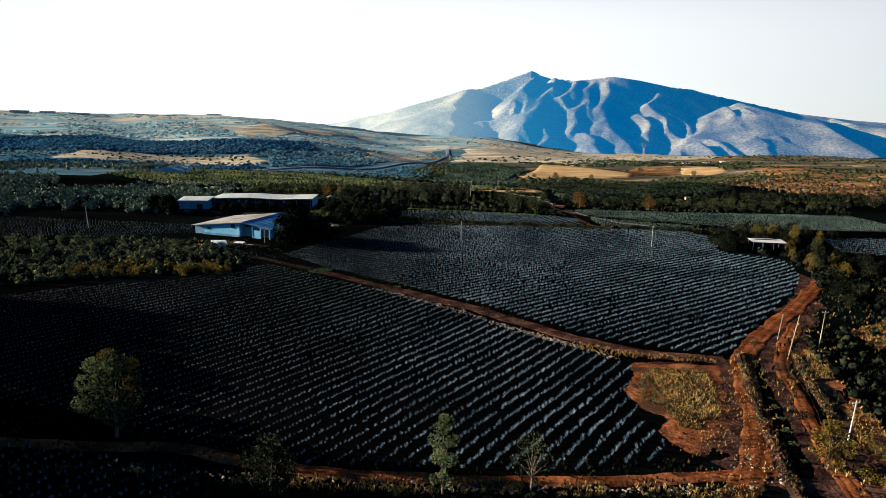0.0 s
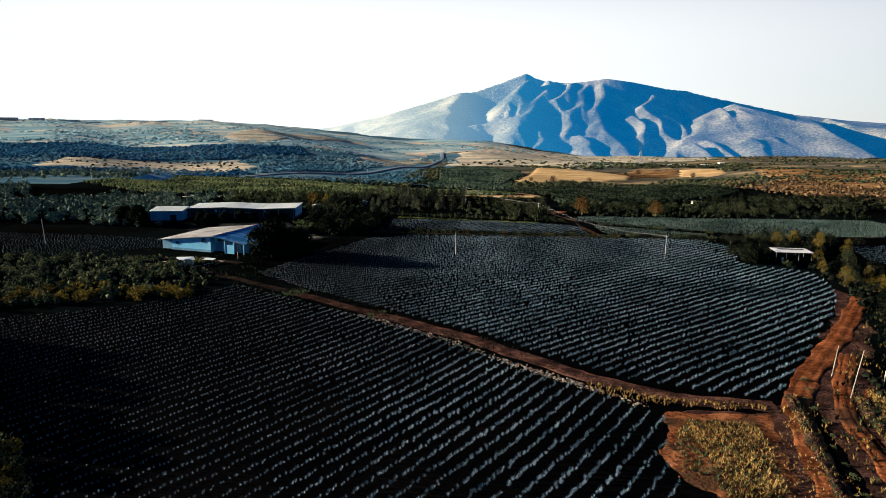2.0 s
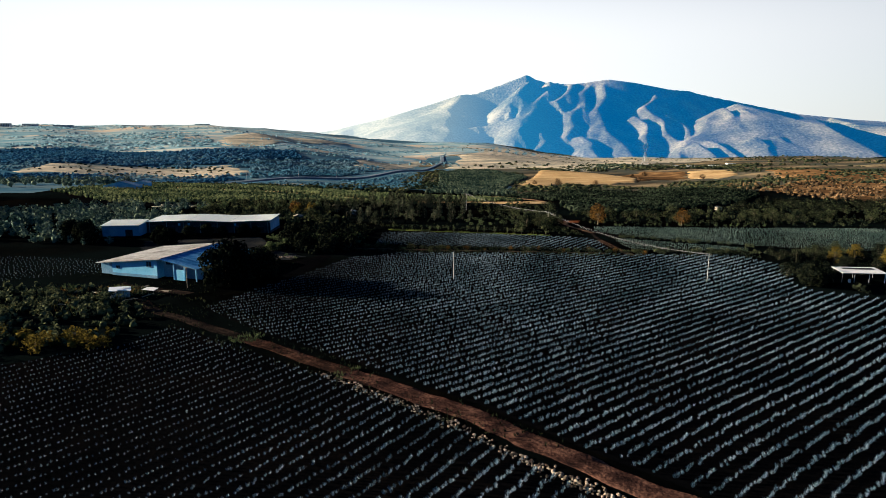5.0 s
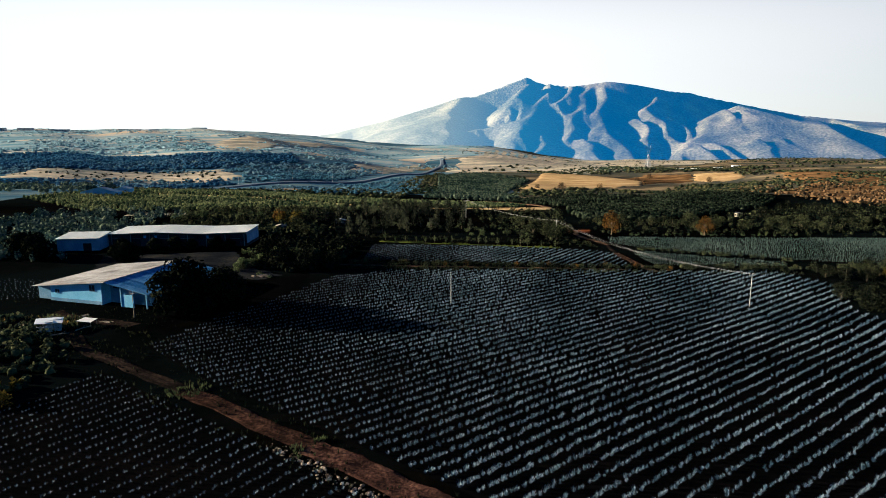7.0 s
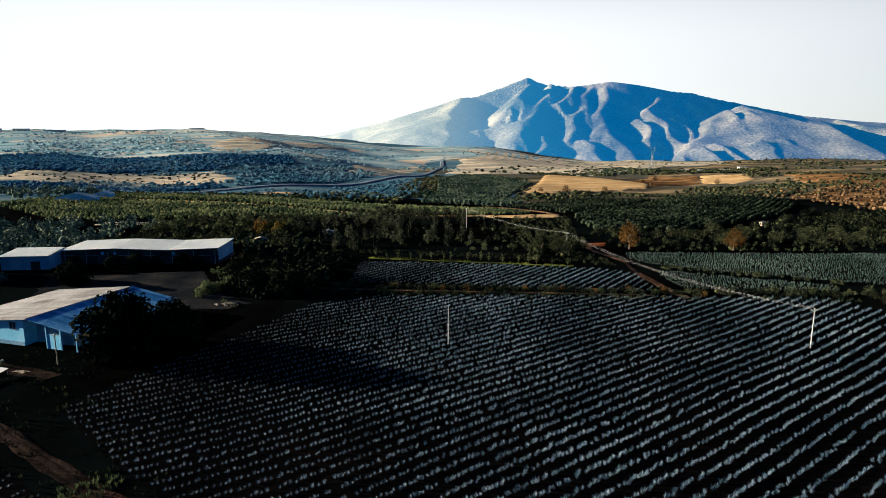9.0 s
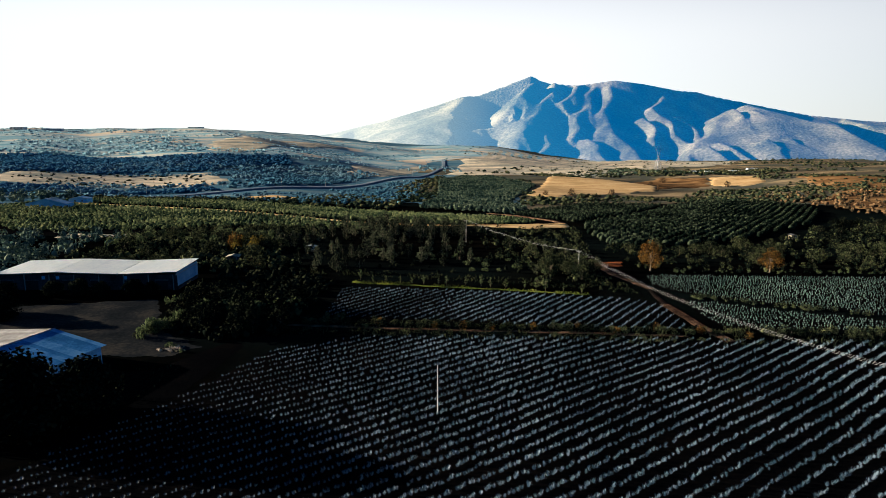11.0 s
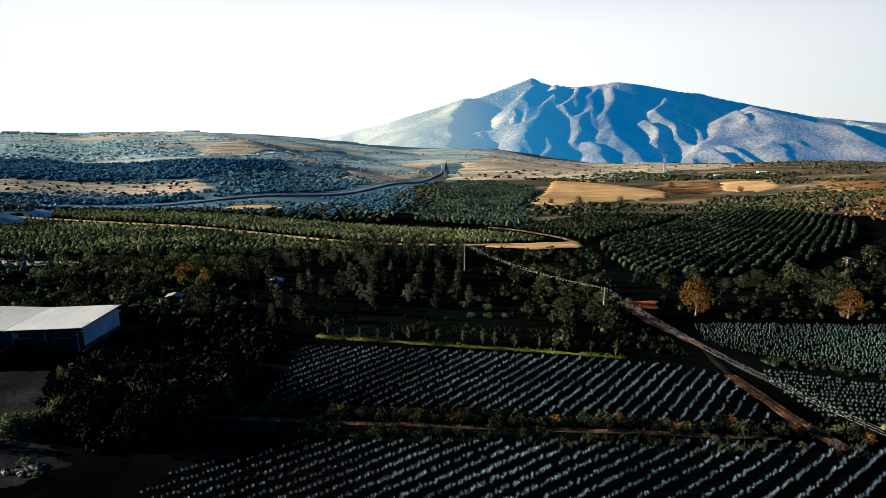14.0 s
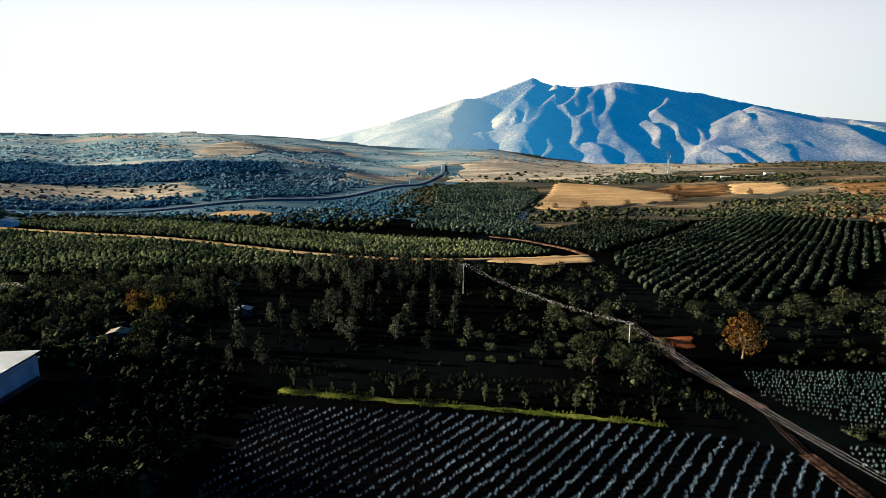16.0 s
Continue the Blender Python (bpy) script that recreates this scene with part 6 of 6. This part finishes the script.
small_shed(-302, 634, 5, 14, 8, 3.0, M_BLUEWALL, M_ROOF, "low pale building beside the orchard")

small_shed(172, 494, 8, 3.4, 3.0, 2.2, M_WOODPOST, M_DARKWALL, "small pale hut among dark trees")

# open shelter beside the field
shelter = tagged(new("shelter"), "open field shelter with a flat white roof on thin posts", "shelter")
shelter.matrix_basis = pose(128, 280.5, float(land(128, 280)), 0, 0, 2)
part("roof", slab(bmesh.new(), [(0, 0, 3.6), (15.5, 0, 3.3), (16.5, 8.5, 3.6), (1.5, 8.5, 3.9)], 0.14), M_TARP, shelter, "flat white roof")
# dark strip laid across the white roof
part("roof_strip", slab(bmesh.new(), [(3.2, 5.0, 3.86), (14.2, 5.0, 3.68), (14.4, 6.6, 3.74), (3.6, 6.6, 3.92)], 0.05), M_DARK, shelter, "dark strip across the roof")
for x, y, h in ((0.4, 0.4, 3.5), (4.6, 0.4, 3.4), (9.6, 0.4, 3.35), (15, 0.5, 3.2), (2, 8, 3.7), (9, 8, 3.6), (16, 8, 3.5)):
    part("post", rod(bmesh.new(), (x, y, -0.3), (x, y, h), 0.09), M_TARP, shelter)
drum = tagged(new("water_drum"), "white plastic drum under the field shelter", "drum")
drum.matrix_basis = pose(131.5, 281.8, float(land(131, 282)))
bm = bmesh.new(); rod(bm, (0, 0, 0), (0, 0, 1.0), 0.42, 0.45, 14); part("body", bm, M_TARP, drum)
bm = bmesh.new(); rod(bm, (0, 0, 1.0), (0, 0, 1.15), 0.44, 0.2, 14); part("lid", bm, M_TARP, drum)

# stacked crates and a small canopy beside the farmhouse
stack = tagged(new("crate_stack"), "stack of bleached crates under a loose sheet", "crates")
stack.matrix_basis = pose(-103.5, 248.0, float(land(-100, 250)), 0, 0, 30) @ Matrix.Diagonal((1.45, 1.45, 1.2, 1))
for i in range(3):
    for j in range(2):
        for k in range(2 + (i + j) % 2):
            bm = bmesh.new()
            x0, y0, z0 = i * 1.25 + 0.05 * k, j * 1.3, k * 0.72
            for h in (0.06, 0.27, 0.48):
                box(bm, x0, x0 + 1.15, y0, y0 + 0.04, z0 + h, z0 + h + 0.15); box(bm, x0, x0 + 1.15, y0 + 1.11, y0 + 1.15, z0 + h, z0 + h + 0.15)
                box(bm, x0, x0 + 0.04, y0, y0 + 1.15, z0 + h, z0 + h + 0.15); box(bm, x0 + 1.11, x0 + 1.15, y0, y0 + 1.15, z0 + h, z0 + h + 0.15)
            box(bm, x0 + 0.02, x0 + 1.13, y0 + 0.02, y0 + 1.13, z0 + 0.02, z0 + 0.07)
            part("crate", bm, M_PALLET, stack)
part("sheet", slab(bmesh.new(), [(-0.2, -0.2, 2.1), (3.9, -0.3, 1.75), (4.0, 2.7, 2.05), (-0.1, 2.8, 2.3)], 0.05), M_ROOFWHITE, stack, "loose pale roofing sheet")
canopy = tagged(new("canopy"), "small white tarp canopy on four poles", "canopy")
canopy.matrix_basis = pose(-97.0, 253.6, float(land(-96, 256)), 0, 0, -8) @ Matrix.Diagonal((1, 1, 0.75, 1))
part("tarp", slab(bmesh.new(), [(0, 0, 2.0), (4.2, 0, 1.85), (4.0, 2.8, 2.1), (0.2, 2.8, 2.25)], 0.06), M_TARP, canopy)
for x, y in ((0.2, 0.2), (4.0, 0.2), (3.8, 2.6), (0.4, 2.6)):
    part("pole", rod(bmesh.new(), (x, y, -0.2), (x, y, 1.95), 0.05), M_WOODPOST, canopy)
for i, (x, y, a) in enumerate(((-104, 256, 20), (-100, 262, 70), (-92, 257, -15), (-107, 252, 40))):
    pile = tagged(new("timber_pile"), "loose pile of old boards beside the farmhouse", "timber", "timber piles")
    pile.matrix_basis = pose(x, y, float(land(x, y)), 0, 0, a)
    for k in range(5):
        part("board", box(bmesh.new(), -1.6 + 0.2 * k, 1.5 + 0.15 * k, 0.28 * k, 0.28 * k + 0.22, 0.02 + 0.06 * (k % 3), 0.08 + 0.06 * (k % 3)), M_WOODPOST, pile)
for i, (x, y, a, n) in enumerate(((-116, 247, 10, 5.5), (-112, 243, 65, 4.5), (-108, 240, -20, 6.0), (-120, 252, 35, 5.0), (-104, 243.5, 80, 4.0), (-99, 246, 15, 4.5), (-113, 255, -40, 5.0), (-118, 241, -10, 6.5), (-95, 250, 50, 3.6), (-110, 259, 20, 4.4))):
    log = tagged(new("fallen_branch"), "bleached fallen branch lying in the brush", "branch", "fallen branches")
    log.matrix_basis = pose(x, y, float(land(x, y)) + 0.15, 0, 0, a)
    bm = bmesh.new(); rod(bm, (0, 0, 0.1), (n * 0.55, 0.25, 0.3), 0.17, 0.13, 7); rod(bm, (n * 0.55, 0.25, 0.3), (n, -0.1, 0.5), 0.13, 0.07, 7)
    part("limb", bm, M_WOODPOST, log)
    part("twig", rod(bmesh.new(), (n * 0.5, 0.2, 0.28), (n * 0.75, 1.1, 0.7), 0.07, 0.03, 6), M_WOODPOST, log)
for i, (mat, count, what) in enumerate(((M_OLIVE, 700, "olive weeds and brush beside the farmhouse"), (M_STRAW, 350, "dry grass beside the farmhouse"))):
    tufts([(-128, 236), (-104, 234), (-92, 248), (-98, 262), (-128, 262)], count, (0.7, 1.7), mat, what, 520 + i, "weeds")
stones([(-69, 308.5), (-65.8, 310)], 46, 0.9, (0.5, 1.3), "heap of pale rubble at the yard's edge", 46)

# ---------------------------------------------------------------- poles and wires
def pole(x, y, h, arm=0.0, label="slim pale concrete power pole among the agaves", lean=0.0, turn=0.0, mat=M_CONCRETE, dz=0.0, r=0.13):
    """A pole; arm: the length of its crossarm, with insulators."""
    ob = tagged(new("power_pole"), label, "power pole", "power poles")
    ob.matrix_basis = pose(x, y, float(land(x, y)) + dz, 0, lean, turn)
    part("shaft", rod(bmesh.new(), (0, 0, -0.6), (0, 0, h), r, r * 0.65, 10), mat, ob)
    if arm:
        bar = part("crossarm", box(bmesh.new(), -arm / 2, arm / 2, -0.07, 0.07, h - 0.5, h - 0.36), M_STEEL, ob)
        for k in (-0.46, 0.0, 0.46):
            part("insulator", rod(bmesh.new(), (k * arm, 0, h - 0.36), (k * arm, 0, h - 0.08), 0.07, 0.04, 8), M_CERAMIC, bar)
        part("brace", rod(bmesh.new(), (arm * 0.3, 0, h - 0.5), (0, 0, h - 1.1), 0.025, seg=5), M_STEEL, ob)
        part("brace", rod(bmesh.new(), (-arm * 0.3, 0, h - 0.5), (0, 0, h - 1.1), 0.025, seg=5), M_STEEL, ob)
    return ob
POLES = [pole(3, 470, 11.5, 2.0, "power pole with a crossarm rising from the grove", turn=30), pole(47.5, 412, 5.6, 2.0, "power pole with a crossarm above the shrubs", turn=10), pole(83, 279.5, 9.8, 2.0, "slim power pole with a crossarm among the agaves", turn=15)]
pole(-2.4, 279.5, 9.6)
pole(-178, 285, 10.5, 0, "slim pale power pole beside the dark field", -3)
pole(80.3, 158.5, 7.0, 0, "bare leaning timber post beside the track", 5, 0, M_WOODPOST, r=0.11)
pole(77.5, 147.2, 10.2, 0, "tall leaning pale post beside the lane", 7, 0, M_WOODPOST, r=0.12)
pole(88, 153.5, 9.6, 1.6, "power pole with a crossarm beside the lane", 2, 0, M_WOODPOST, r=0.13)
pole(66.8, 105.5, 7.6, 1.8, "power pole with a crossarm beside the hedge", 4, 20, M_CONCRETE, r=0.12)
pole(-86.5, 262, 7.0, 1.6, "power pole in front of the farmhouse porch", 0, -16, M_WOODPOST, r=0.14)

def wire(a, b, sag, label="bright overhead power line"):
    ob = tagged(new("power_line"), label, "power line", "power lines", kind="")
    a, b = Vector(a), Vector(b)
    pts = [a.lerp(b, i / 16) - Vector((0, 0, 4 * sag * (i / 16) * (1 - i / 16))) for i in range(17)]
    bm = bmesh.new()
    for p, q in zip(pts, pts[1:]):
        rod(bm, p, q, 0.012, seg=4)
    part("cable", bm, M_WIRE, ob)
bpy.context.view_layer.update()
def head(i, k):
    c = POLES[i]
    return c.matrix_world @ Vector((k * 2.0, 0, (11.5, 5.6, 9.8)[i] - 0.1))
for k in (-0.46, 0.0, 0.46):
    wire(head(0, k), head(1, k), 2.2)
    wire(head(1, k), head(2, k), 3.6)

def pylon(x, y, h, label):
    """A lattice tower with a forked head."""
    ob = tagged(new("pylon"), label, "pylon", "pylons")
    ob.matrix_basis = pose(x, y, float(land(x, y)), 0, 0, 20)
    w, neck = h * 0.11, h * 0.62
    legs = [(sx * w, sy * w) for sx in (-1, 1) for sy in (-1, 1)]
    for lx, ly in legs:
        part("leg", rod(bmesh.new(), (lx, ly, -1), (lx * 0.18, ly * 0.18, neck), 0.35, seg=5), M_STEEL, ob)
    bm = bmesh.new()
    for i in range(7):
        t0, t1 = i / 7, (i + 1) / 7
        s0, s1 = 1 - 0.82 * t0, 1 - 0.82 * t1
        for (ax, ay), (bx, by) in (((-1, -1), (1, -1)), ((1, -1), (1, 1)), ((1, 1), (-1, 1)), ((-1, 1), (-1, -1))):
            rod(bm, (ax * w * s0, ay * w * s0, neck * t0), (bx * w * s1, by * w * s1, neck * t1), 0.2, seg=4)
            rod(bm, (bx * w * s0, by * w * s0, neck * t0), (ax * w * s1, ay * w * s1, neck * t1), 0.2, seg=4)
    part("bracing", bm, M_STEEL, ob)
    for s in (-1, 1):
        bm = bmesh.new()
        rod(bm, (s * w * 0.18, 0, neck), (s * w * 1.05, 0, h * 0.86), 0.4, seg=5); rod(bm, (s * w * 1.05, 0, h * 0.86), (s * w * 0.75, 0, h), 0.35, seg=5)
        rod(bm, (s * w * 0.18, 0, h * 0.72), (s * w * 1.05, 0, h * 0.86), 0.25, seg=4)
        part("fork", bm, M_STEEL, ob)
    bm = bmesh.new(); rod(bm, (-w * 1.9, 0, h * 0.88), (w * 1.9, 0, h * 0.88), 0.4, seg=5); rod(bm, (-w * 1.9, 0, h * 0.88), (0, 0, h * 0.93), 0.25, seg=4); rod(bm, (w * 1.9, 0, h * 0.88), (0, 0, h * 0.93), 0.25, seg=4)
    part("crossarm", bm, M_STEEL, ob)
    return ob
pylon(520, 1870, 62, "steel lattice pylon in front of the mountain")
pylon(760, 1150, 46, "steel lattice pylon on the brown hillside")

# ---- highway furniture and far buildings
for i, (x, y) in enumerate(sample([(-450, 842), (-388, 862), (-338, 887), (-293, 912), (-255, 948), (-218, 1022), (-186, 1112), (-154, 1196), (-104, 1424)], 80)):
    ob = tagged(new("street_lamp"), "tall lamp post beside the highway", "street lamp", "highway lamps")
    ob.matrix_basis = pose(x, y, float(land(x, y)), 0, 0, 30)
    part("shaft", rod(bmesh.new(), (0, 0, -0.5), (0, 0, 11), 0.2, 0.12, 6), M_STEEL, ob)
    part("arm", rod(bmesh.new(), (0, 0, 10.9), (2.2, 0, 11.3), 0.09, seg=5), M_STEEL, ob)
    part("lamp_head", box(bmesh.new(), 2.0, 3.0, -0.2, 0.2, 11.2, 11.4), M_STEEL, ob)

def far_house(x, y, w, d, floors, turn, label, wall=M_TOWN):
    ob = tagged(new("building"), label, "building", "far buildings")
    ob.matrix_basis = pose(x, y, float(land(x, y)), 0, 0, turn)
    h = 3.2 * floors
    part("wall", box(bmesh.new(), 0, w, 0, d, -2, h), wall, ob)
    part("roof", box(bmesh.new(), -0.4, w + 0.4, -0.4, d + 0.4, h, h + 0.5), M_ROOFWHITE, ob)
    n = max(2, int(w / 6))
    for f in range(floors):
        for k in range(n):
            cx = (k + 0.5) * w / n
            part("window", box(bmesh.new(), cx - 1.6, cx + 1.6, -0.06, -0.01, 3.2 * f + 1.0, 3.2 * f + 2.5), M_GLASS, ob)
    return ob
for x, y, w, f, t in ((-1900, 2560, 70, 4, 6), (-1800, 2600, 60, 4, -4), (-1700, 2640, 80, 2, 3), (-1560, 2620, 50, 2, 8), (-1440, 2700, 90, 2, 0), (-1300, 2660, 46, 2, 5), (-1150, 2750, 60, 2, -6)):
    far_house(x, y, w, 18, f, t, "long white building on the far plateau")
for x, y, w, t in ((480, 1520, 24, 10), (530, 1560, 18, -12), (575, 1540, 26, 4), (440, 1600, 15, 20), (640, 1600, 20, 0)):
    far_house(x, y, w, 12, 1, t, "low pale house beyond the stubble fields")
for x, y, w, t in ((-700, 1560, 30, 5), (-640, 1600, 22, -10), (-560, 1640, 26, 12), (-480, 1700, 20, 0)):
    far_house(x, y, w, 14, 1, t, "low white house on the valley side")
